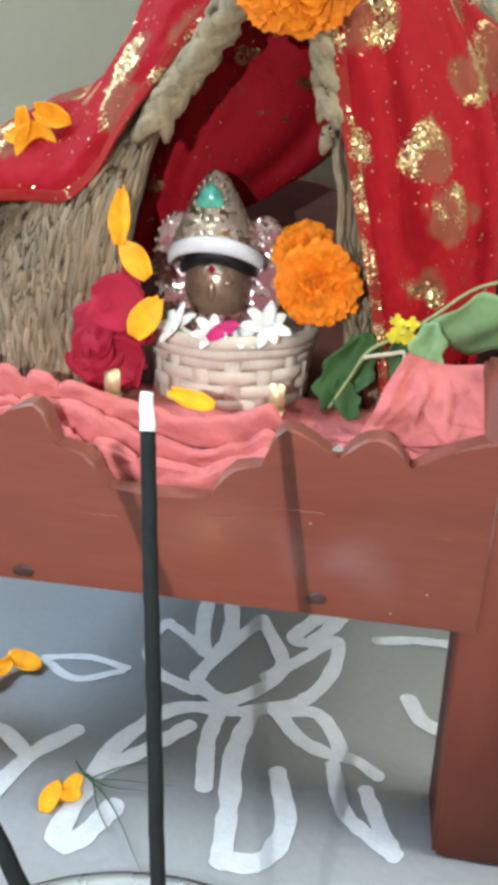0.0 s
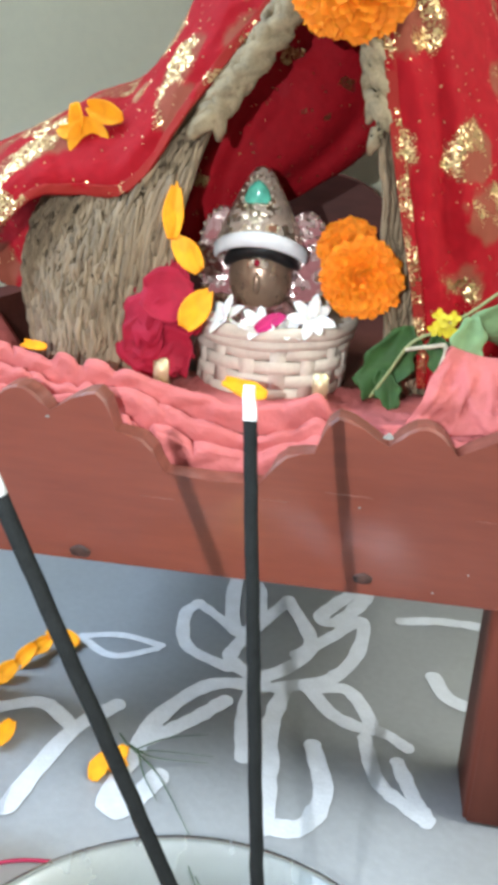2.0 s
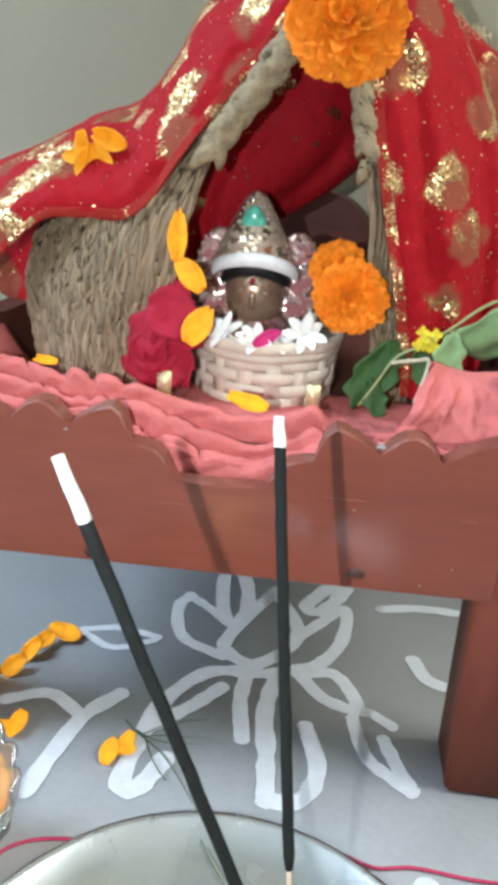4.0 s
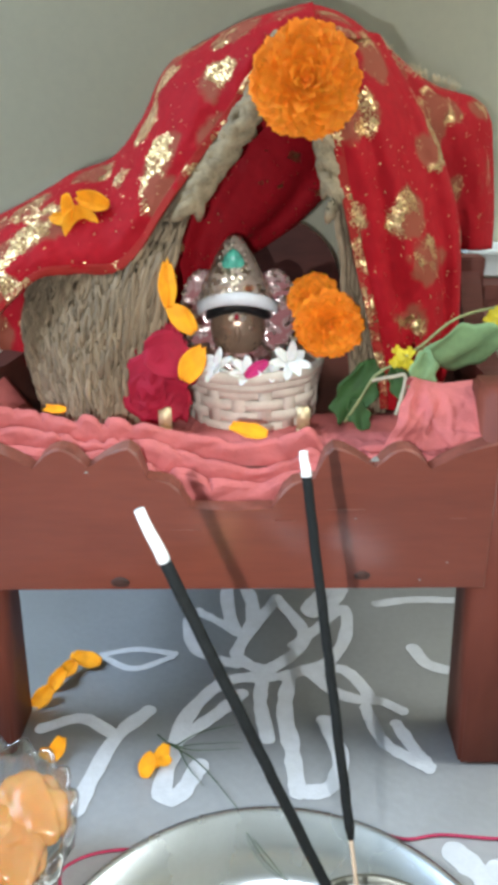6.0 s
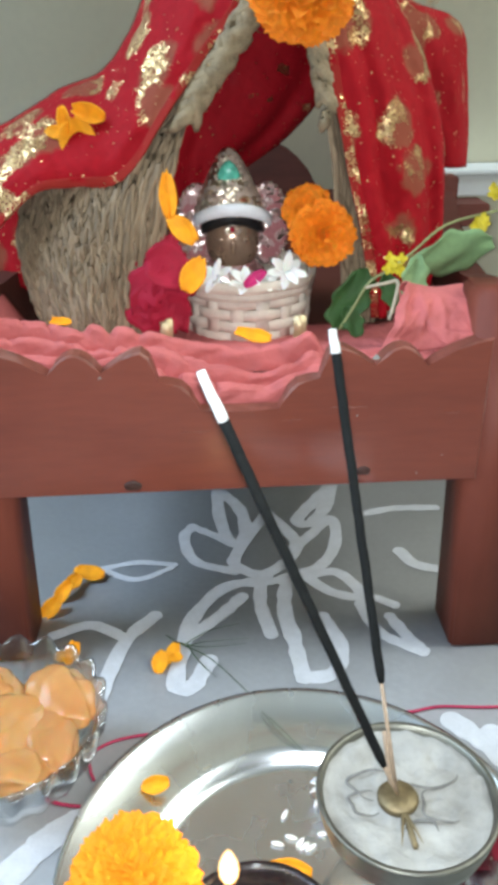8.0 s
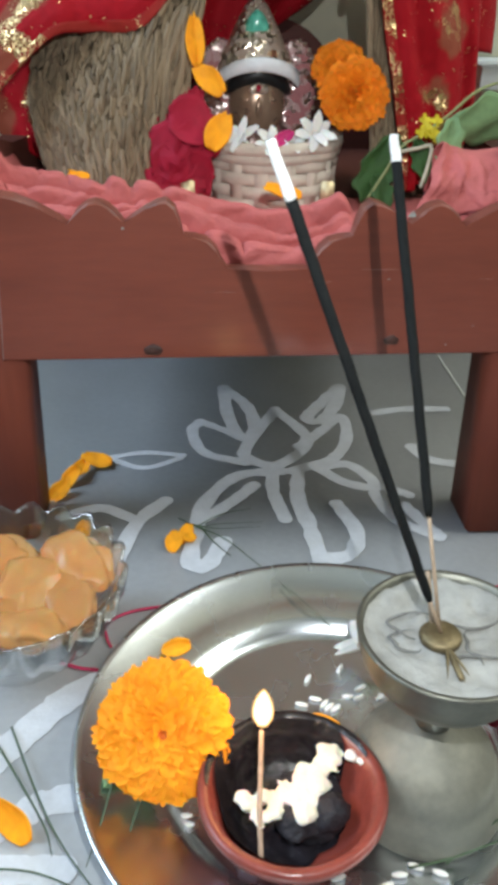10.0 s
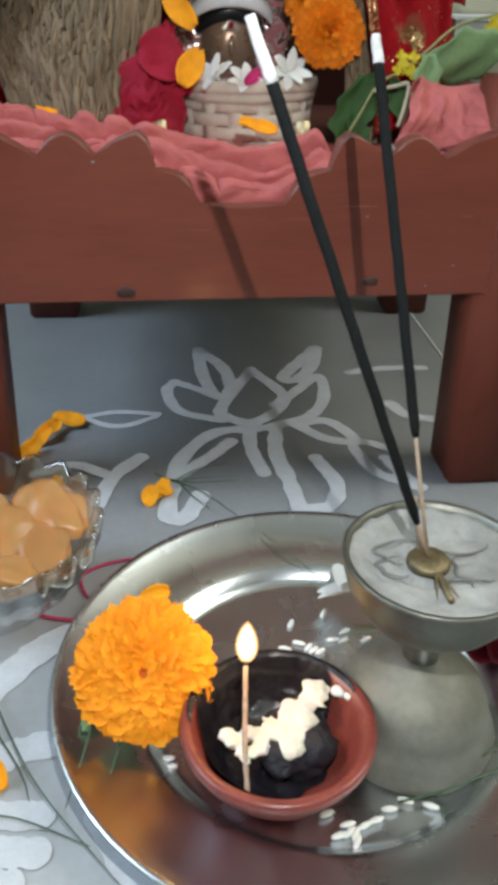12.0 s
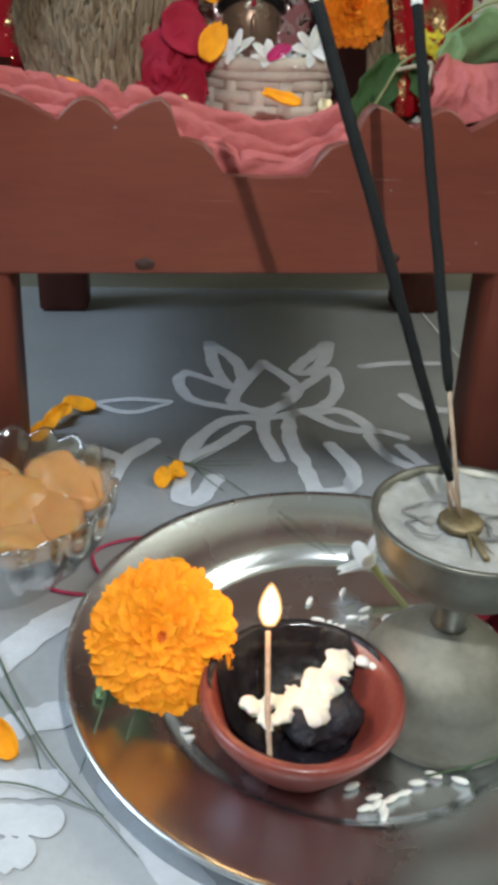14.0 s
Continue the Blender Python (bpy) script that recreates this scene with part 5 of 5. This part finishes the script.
def lumps(bm, centre, count, spread, size, rnd, flat=0.6):
    for i in range(count):
        r = bmesh.ops.create_icosphere(bm, subdivisions=2, radius=1)
        c = Vector(centre) + Vector((rnd.uniform(-1, 1) * spread[0], rnd.uniform(-1, 1) * spread[1], rnd.uniform(-1, 1) * spread[2]))
        s = size * rnd.uniform(0.6, 1.2)
        k = rnd.random() * 30
        for v in r["verts"]:
            d = 1 + 0.35 * noise.noise(v.co * 1.7 + Vector((k, 0, 0)))
            v.co = c + Vector((v.co.x * s * d, v.co.y * s * d, v.co.z * s * d * flat))
    return bm


rnd = random.Random(21)
bm = bmesh.new()


INSIDE = curve_points([(0.0, 0, 0.0100), (0.0120, 0, 0.0108), (0.0205, 0, 0.0122), (0.0268, 0, 0.0182), (0.0310, 0, 0.0262), (0.0336, 0, 0.0305), (0.0352, 0, 0.0316)], 40)


def soot(u, v):
    """Burnt oil over the inside of the bowl, up to the rim at the back and side."""
    a = 2 * math.pi * u
    back = smooth01(0.15, 0.9, math.cos(a - 1.75))
    bare = smooth01(0.0, 0.8, math.cos(a + 0.35))
    p = along(INSIDE, v * ((0.66 - 0.30 * bare) * (1 - back) + back + 0.12 * (1 - back) * ripple(math.cos(a), math.sin(a), 0, 2.2, 2)))
    x, y = p.x * math.cos(a), p.x * math.sin(a)
    return Vector((x, y, p.z + 0.0007 + 0.0012 * v * (1 - v) * 4 * ripple(x, y, 0, 160, 2)))


sheet(bm, soot, 96, 24)
part("oil_soot", bm, "soot", pot, "glossy black oily soot")
RIM = curve_points([(0.0345, 0, 0.0304), (0.0366, 0, 0.0313), (0.0387, 0, 0.0305), (0.0392, 0, 0.0278)], 10)


def rim_soot(u, v):
    a = 0.35 + 2.75 * u
    fade = math.sin(math.pi * u) ** 0.4
    p = along(RIM, v * fade * (0.72 + 0.28 * ripple(u, 0, 0, 9, 3)))
    return Vector((p.x * math.cos(a), p.x * math.sin(a), p.z))
part("rim_soot", sheet(bmesh.new(), rim_soot, 60, 8), "soot", pot, "black soot burnt onto the rim")
bm = bmesh.new()
lumps(bm, (0.0095, 0.001, 0.0180), 16, (0.009, 0.011, 0.003), 0.0075, rnd, 0.75)
charred = part("charred_cotton", bm, "char", diya, "charred black cotton")
melt = charred.modifiers.new("melt", "REMESH")
melt.mode, melt.voxel_size, melt.use_smooth_shade = "VOXEL", 0.0009, True
bm = bmesh.new()
for c, n, sp, sz in (((-0.002, -0.003, 0.0240), 16, (0.011, 0.0055, 0.0010), 0.0044), ((0.011, 0.008, 0.0258), 12, (0.006, 0.005, 0.0010), 0.0042), ((0.017, 0.016, 0.0275), 10, (0.005, 0.004, 0.0010), 0.0036), ((-0.017, -0.002, 0.0232), 10, (0.005, 0.004, 0.001), 0.0034), ((0.004, -0.008, 0.0228), 8, (0.010, 0.003, 0.001), 0.0026)):
    lumps(bm, c, n, sp, sz, rnd, 0.5)
for k in range(60):
    a = rnd.uniform(0, 2 * math.pi)
    t = rnd.uniform(-1, 1)
    c = Vector((0.001 + 0.017 * t, 0.003 + 0.010 * t + rnd.uniform(-0.004, 0.004), 0.0246 + 0.0022 * t))
    d = Vector((math.cos(a), math.sin(a), rnd.uniform(-0.15, 0.25)))
    tube(bm, curve_points([c, c + d * 0.004, c + d * rnd.uniform(0.0045, 0.0065) + Vector((rnd.uniform(-1, 1), rnd.uniform(-1, 1), 0)) * 0.0015], 6), lambda t: 0.0013 * (1.2 - t), 5)
tuft = part("cotton", bm, "cotton", diya, "cream-white oil-soaked cotton tuft")
melt = tuft.modifiers.new("melt", "REMESH")
melt.mode, melt.voxel_size, melt.use_smooth_shade = "VOXEL", 0.0005, True
soften = tuft.modifiers.new("soften", "SMOOTH")
soften.factor, soften.iterations = 0.5, 10
bm = bmesh.new()
lumps(bm, (0.029, 0.016, 0.0265), 4, (0.003, 0.003, 0.001), 0.0034, rnd)
part("cotton_flake", bm, "white_petal", tuft, "pale cotton flake on the rim")
wick = bmesh.new()
tube(wick, curve_points([(-0.0140, -0.0200, 0.0150), (-0.0140, -0.008, 0.0255), (-0.0128, 0.006, 0.0330), (-0.0118, 0.0185, 0.0430)], 16), lambda t: 0.00105 + 0.00012 * math.sin(t * 40), 8)
wick_part = part("wick", wick, "wick", diya, "pale twisted wick")
tipm = bmesh.new()
tube(tipm, curve_points([(-0.0118, 0.0184, 0.0425), (-0.0116, 0.0190, 0.0452)], 3), 0.0015, 8)
part("wick_tip", tipm, "soot", wick_part, "charred wick tip")
FLAME_SHAPE = [(0.0008, 0.0), (0.0028, 0.0020), (0.0041, 0.0055), (0.0044, 0.0088), (0.0039, 0.0128), (0.0028, 0.0168), (0.0015, 0.0200), (0.0006, 0.0216), (0.0, 0.0222)]
core_part = fo = part("flame", lathe(bmesh.new(), [(r * 0.84, z * 0.80 + 0.0005) for r, z in FLAME_SHAPE], 24, (-0.0114, 0.0192, 0.0440)), "flame_core", diya, "bright yellow-white flame")
fo.visible_shadow = False
fo = part("flame_edge", lathe(bmesh.new(), [(r * 1.04, z * 0.90) for r, z in FLAME_SHAPE], 24, (-0.0114, 0.0192, 0.0438)), "flame_edge", core_part, "soft orange edge of the flame")
fo.visible_shadow = False

# ---- incense holder ----
HX, HY = 0.0590, -0.1795
holder = thing("incense_holder", (HX, HY, PZ), "tarnished brass goblet holding ash and incense sticks", "incense holder")
part("base", lathe(bmesh.new(), [(0.0, 0.0), (0.0345, 0.0), (0.0352, 0.0015), (0.0350, 0.0040), (0.0338, 0.0060), (0.0340, 0.0072), (0.0315, 0.0130), (0.0300, 0.0180), (0.0303, 0.0190), (0.0270, 0.0260), (0.0220, 0.0315), (0.0160, 0.0355), (0.0105, 0.0385), (0.0075, 0.0410), (0.0, 0.0415)], 72), "brass_dull", holder, "bell-shaped foot")
part("neck", lathe(bmesh.new(), [(0.0, 0.0395), (0.0078, 0.0395), (0.0064, 0.0430), (0.0060, 0.0500), (0.0066, 0.0560), (0.0090, 0.0600), (0.0, 0.0605)], 36), "brass", holder)
cup_part = part("cup", lathe(bmesh.new(), [(0.0, 0.0595), (0.0090, 0.0595), (0.0190, 0.0620), (0.0270, 0.0680), (0.0318, 0.0755), (0.0340, 0.0830), (0.0344, 0.0882), (0.0352, 0.0898), (0.0345, 0.0907), (0.0328, 0.0902), (0.0318, 0.0860), (0.0300, 0.0810), (0.0, 0.0800)], 72), "brass", holder)


def ashbed(u, v):
    a, r = 2 * math.pi * u, 0.0326 * v
    x, y = r * math.cos(a), r * math.sin(a)
    return Vector((x, y, 0.0855 + 0.0022 * smooth01(0.6, 1, v) + 0.0022 * ripple(x, y, 0, 110, 1) + 0.0010 * ripple(x, y, 0, 320, 2)))


ash_part = part("ash", sheet(bmesh.new(), ashbed, 60, 22), "ash", cup_part, "grey-white incense ash")
for k, (x, y, r, a0, a1) in enumerate(((-0.012, 0.006, 0.009, 0.5, 4.6), (-0.016, -0.002, 0.007, 1.0, 5.5), (0.014, -0.004, 0.010, 2.0, 5.2), (0.010, 0.012, 0.011, 3.6, 6.0), (0.002, -0.017, 0.008, 0.2, 2.6))):
    pts = [Vector((x + r * math.cos(t) * (1 + 0.2 * math.sin(3 * t + k)), y + r * math.sin(t) * 0.8, 0.0872 + 0.0006 * math.sin(2 * t))) for t in [a0 + (a1 - a0) * q / 20 for q in range(21)]]
    part("ash_curl", tube(bmesh.new(), pts, lambda t: 0.0006 * (0.3 + math.sin(math.pi * t)), 6, 0.5), "ash_curl", cup_part, "dark curl of fallen incense ash")
bm = lathe(bmesh.new(), [(0.0, 0.0), (0.0078, 0.0), (0.0080, 0.0018), (0.0070, 0.0030), (0.0030, 0.0032), (0.0, 0.0032)], 28)
part("stick_socket", bm, "old_brass", holder, "round brass socket").location = (-0.0038, -0.001, 0.0868)


def incense(tip, foot, black_to, ash_len, label):
    """A stick from its socket: bare bamboo, black paste and a burnt white end."""
    st = thing("incense_stick", foot, label, "incense stick", "burning incense sticks")
    a, b = Vector(tip) - Vector(foot), Vector((0, 0, 0))
    L = a.length
    d = a.normalized()
    rnd = random.Random(5)
    pts = [d * (L * (1 - black_to) + (L * black_to - ash_len) * k / 30) + Vector((rnd.uniform(-1, 1), rnd.uniform(-1, 1), 0)) * 0.00012 for k in range(31)]
    part("paste", tube(bmesh.new(), pts, lambda t: 0.00182 if 0.01 < t else 0.0012, 10), "incense", st, "black incense paste")
    part("bamboo", tube(bmesh.new(), [Vector((0, 0, 0)), d * L * (1 - black_to) * 0.5, d * (L * (1 - black_to) + 0.004)], 0.0008, 8), "bamboo", st, "bare bamboo end")
    pts = [d * (L - ash_len - 0.0005) + d * (ash_len + 0.0005) * k / 8 + Vector((0.00012 * math.sin(k * 0.9), 0, 0)) for k in range(9)]
    part("burnt_end", tube(bmesh.new(), pts, lambda t: 0.0019 - 0.0004 * t, 10), "ash_white", st, "white burnt ash end")
    return st


incense((-0.014, -0.170, 0.264), (0.0555, -0.1805, 0.0905), 0.905, 0.0165, "black incense stick leaning far over, with a long white ash end")
incense((0.0330, -0.115, 0.257), (0.0550, -0.1800, 0.0905), 0.745, 0.0085, "black incense stick standing nearly upright with a short ash end")
bm = tube(bmesh.new(), curve_points([(0.0560, -0.184, 0.0900), (0.0568, -0.192, 0.0895), (0.0575, -0.201, 0.0890)], 6), 0.0012, 7)
tagged(part("burnt_stub", bm, "old_brass"), "short burnt stub of an incense stick on the ash", "stick stub")
for dx, dy in ((-0.0035, -0.0195), (0.0045, -0.0185), (0.0020, -0.0225)):
    bm = tube(bmesh.new(), curve_points([(0.0560, -0.186, 0.0905), (0.0560 + dx * 0.6, -0.186 + dy * 0.45, 0.0902), (0.0560 + dx, -0.186 + dy * 0.75, 0.0895)], 6), lambda t: 0.0009 * (1.1 - t), 6)
    tagged(part("burnt_stub", bm, "old_brass"), "brown burnt end of an incense stick on the ash", "stick stub")
bm = tube(bmesh.new(), curve_points([(0.0535, -0.176, 0.0895), (0.0528, -0.169, 0.1000), (0.0522, -0.164, 0.1080)], 6), 0.0010, 7)
tagged(part("spent_stick", bm, "bamboo"), "spent bare bamboo stick in the holder", "stick stub")


# ---- glass bowl with sweets ----
bowl = thing("glass_bowl", (-0.126, -0.088, 0.0), "clear scalloped cut-glass bowl filled with orange sweets", "bowl")
lobes = 20
scal = lambda a, r, z: 0.0016 * math.cos(lobes * a) * smooth01(0.004, 0.03, z)
prof = [(0.0, 0.0), (0.026, 0.0), (0.028, 0.002), (0.034, 0.010), (0.045, 0.022), (0.0525, 0.036), (0.0550, 0.047), (0.0545, 0.0490), (0.0528, 0.0478), (0.0500, 0.037), (0.0425, 0.0245), (0.031, 0.0125), (0.024, 0.006), (0.0, 0.005)]
bm = lathe(bmesh.new(), prof, 168, wave=scal)
for v in bm.verts:
    if v.co.z > 0.03:
        a = math.atan2(v.co.y, v.co.x)
        v.co.z += 0.0042 * abs(math.cos(lobes * a / 2)) * smooth01(0.03, 0.048, v.co.z)
gb = part("vessel", bm, "glass", bowl, "clear moulded glass")
gb.visible_shadow = False
rnd = random.Random(31)
for i, (dx, dy, dz, tx, ty, tz) in enumerate([(0.0, 0.0, 0.022, 0, 0, 10), (0.016, 0.016, 0.034, -18, 12, 40), (0.026, -0.002, 0.036, 10, -22, 95), (0.010, -0.022, 0.036, 24, 6, 150), (-0.014, -0.018, 0.035, 14, 20, 70),
                                                   (-0.024, 0.008, 0.034, -8, 24, 20), (-0.006, 0.026, 0.037, -26, -4, 120), (0.006, 0.003, 0.041, 16, -14, 62), (0.030, 0.020, 0.043, -14, -20, 130), (-0.018, 0.026, 0.041, -16, 10, 165)]):
    bm = bmesh.new()
    bmesh.ops.create_icosphere(bm, subdivisions=4, radius=1)
    for v in bm.verts:
        p = Vector([math.copysign(abs(c) ** 0.8, c) for c in v.co])
        p += Vector((ripple(p.x, p.y, p.z, 1.5, i), ripple(p.x, p.y, p.z, 1.5, i + 20), ripple(p.x, p.y, p.z, 1.5, i + 40))) * 0.30
        p += Vector((ripple(p.x, p.y, p.z, 4, i), ripple(p.x, p.y, p.z, 4, i + 20), ripple(p.x, p.y, p.z, 4, i + 40))) * 0.05
        v.co = Vector((p.x * (0.0182 + 0.001 * (i % 3)), p.y * (0.0145 + 0.001 * (i % 2)), p.z * 0.0080))
    sw = tagged(part("sweet_piece", bm, "fruit"), "translucent pale orange piece of sweet in the glass bowl", "sweet", "sweets in the bowl")
    sw.matrix_world = pose(-0.126 + dx * 0.98, -0.088 + dy * 0.98, dz - 0.0035, tx * 0.8, ty * 0.8, tz)


# ---- rice, threads, grass and other small things ----
grain_mesh = bmesh.new()
bmesh.ops.create_icosphere(grain_mesh, subdivisions=2, radius=1)
for v in grain_mesh.verts:
    v.co = Vector((v.co.x * 0.0034, v.co.y * 0.0013, v.co.z * 0.0011))
grain = tagged(part("rice_grain", grain_mesh, "rice"), "single raw white rice grain on the steel plate", "rice grain", "scattered rice")
GRAINS = [(0.018, -0.118), (0.035, -0.112), (0.02, -0.131), (0.013, -0.134), (0.024, -0.134), (0.026, -0.136), (0.029, -0.137), (0.036, -0.13), (0.043, -0.125), (0.041, -0.131), (0.052, -0.131), (0.067, -0.125), (0.02, -0.228), (0.024, -0.224), (0.024, -0.227), (0.026, -0.228), (0.026, -0.231), (0.03, -0.225), (0.035, -0.223), (0.041, -0.219), (0.048, -0.216), (0.057, -0.219), (0.017, -0.219), (-0.042, -0.19), (-0.041, -0.194)]
rnd = random.Random(2)
for i, (x, y) in enumerate(GRAINS):
    m = pose(x, y, PZ + 0.0012, 0, 0, rnd.uniform(-25, 65))
    if i == 0:
        grain.matrix_world = m
    else:
        copy_thing(grain, m)


def cord(pts, r, mat, name, label, category, group=""):
    ob = part(name, tube(bmesh.new(), curve_points(pts, 12 * (len(pts) - 1)), r, 7), mat)
    return tagged(ob, label, category, group)


cord([(-0.081, -0.090, 0.0012), (-0.084, -0.083, 0.0012), (-0.085, -0.073, 0.0012), (-0.075, -0.065, 0.0012), (-0.060, -0.061, 0.0012), (-0.040, -0.060, 0.0012)], 0.0009, "thread", "red_thread", "magenta-red cotton thread lying on the floor", "thread", "threads")
cord([(-0.106, -0.100, 0.0012), (-0.096, -0.104, 0.0012), (-0.086, -0.106, 0.0012)], 0.0010, "thread", "red_thread", "short end of magenta-red thread on the floor", "thread", "threads")
cord([(0.060, -0.045, 0.0011), (0.078, -0.047, 0.0011), (0.095, -0.052, 0.0011), (0.115, -0.049, 0.0011), (0.150, -0.051, 0.0011), (0.200, -0.046, 0.0011)], 0.0009, "thread", "red_thread", "thin magenta-red thread lying across the floor", "thread", "threads")


def grass_sprig(name, blades, label, thin=1.0):
    sp = thing(name, (blades[0][0][0], blades[0][0][1], 0), label, "grass blade", "grass sprigs")
    for pts in blades:
        bm = tube(bmesh.new(), curve_points(pts, 16), lambda t: thin * (0.00048 * (1.05 - t) ** 0.6 + 0.0001), 5, 0.5)
        wpart("blade", bm, "grass", sp)
    return sp


grass_sprig("grass_sprig", [[(-0.048, 0.022, 0.002), (-0.036, 0.010, 0.004), (-0.022, 0.012, 0.004), (0.006, 0.016, 0.002)], [(-0.040, 0.014, 0.003), (-0.024, 0.006, 0.005), (0.004, 0.011, 0.002)],
                            [(-0.038, 0.012, 0.003), (-0.018, -0.006, 0.005), (0.008, -0.040, 0.003)], [(-0.036, 0.011, 0.003), (-0.020, 0.020, 0.006), (0.000, 0.030, 0.003)], [(-0.034, 0.010, 0.004), (-0.026, -0.006, 0.004), (-0.016, -0.018, 0.002)]],
            "dark green grass sprig lying on the painted floor")
grass_sprig("grass_sprig", [[(-0.122, -0.140, 0.002), (-0.104, -0.178, 0.006), (-0.088, -0.205, 0.006), (-0.058, -0.240, 0.002)], [(-0.126, -0.150, 0.002), (-0.100, -0.190, 0.004), (-0.094, -0.204, 0.002)], [(-0.130, -0.208, 0.002), (-0.100, -0.212, 0.005), (-0.070, -0.224, 0.002)]],
            "dark green grass blades lying on the floor beside the plate")
grass_sprig("grass_sprig", [[(0.010, -0.062, 0.0165), (0.022, -0.078, 0.0125), (0.046, -0.098, 0.006)], [(0.014, -0.066, 0.016), (0.032, -0.088, 0.011), (0.040, -0.100, 0.006)]], "very thin grass blades lying on the plate rim", 0.5)
grass_sprig("grass_sprig", [[(0.045, -0.217, 0.004), (0.066, -0.214, 0.006), (0.100, -0.206, 0.012), (0.120, -0.200, 0.018)], [(0.060, -0.216, 0.004), (0.080, -0.205, 0.010), (0.112, -0.190, 0.020)]], "thin green grass blades on the plate beside the holder")
grass_sprig("grass_sprig", [[(-0.070, -0.180, 0.020), (-0.074, -0.200, 0.017), (-0.078, -0.218, 0.016)], [(-0.060, -0.190, 0.014), (-0.064, -0.205, 0.012), (-0.066, -0.216, 0.013)]], "thin grass blades across the plate rim")

rag = thing("crimson_flower", (0.095, -0.150, 0.012), "crumpled crimson flower behind the brass holder", "flower")
rnd = random.Random(17)
for i in range(12):
    c = Vector((0.094 + rnd.uniform(-0.018, 0.022), -0.146 + rnd.uniform(-0.008, 0.008), 0.021 + rnd.uniform(-0.004, 0.008)))
    bm = bmesh.new()
    s = rnd.uniform(0.013, 0.02)
    petal_mesh(bm, frame_to(c, (rnd.uniform(-0.6, 0.6), -0.8, rnd.uniform(0.2, 1)), rnd.uniform(0, 360)) @ Matrix.Translation((0, -s / 2, 0)), s, s, 0.2, 0.2, 0.25, rnd, 5, 5)
    thicken(wpart("petal", bm, "rose", rag), 0.0005)
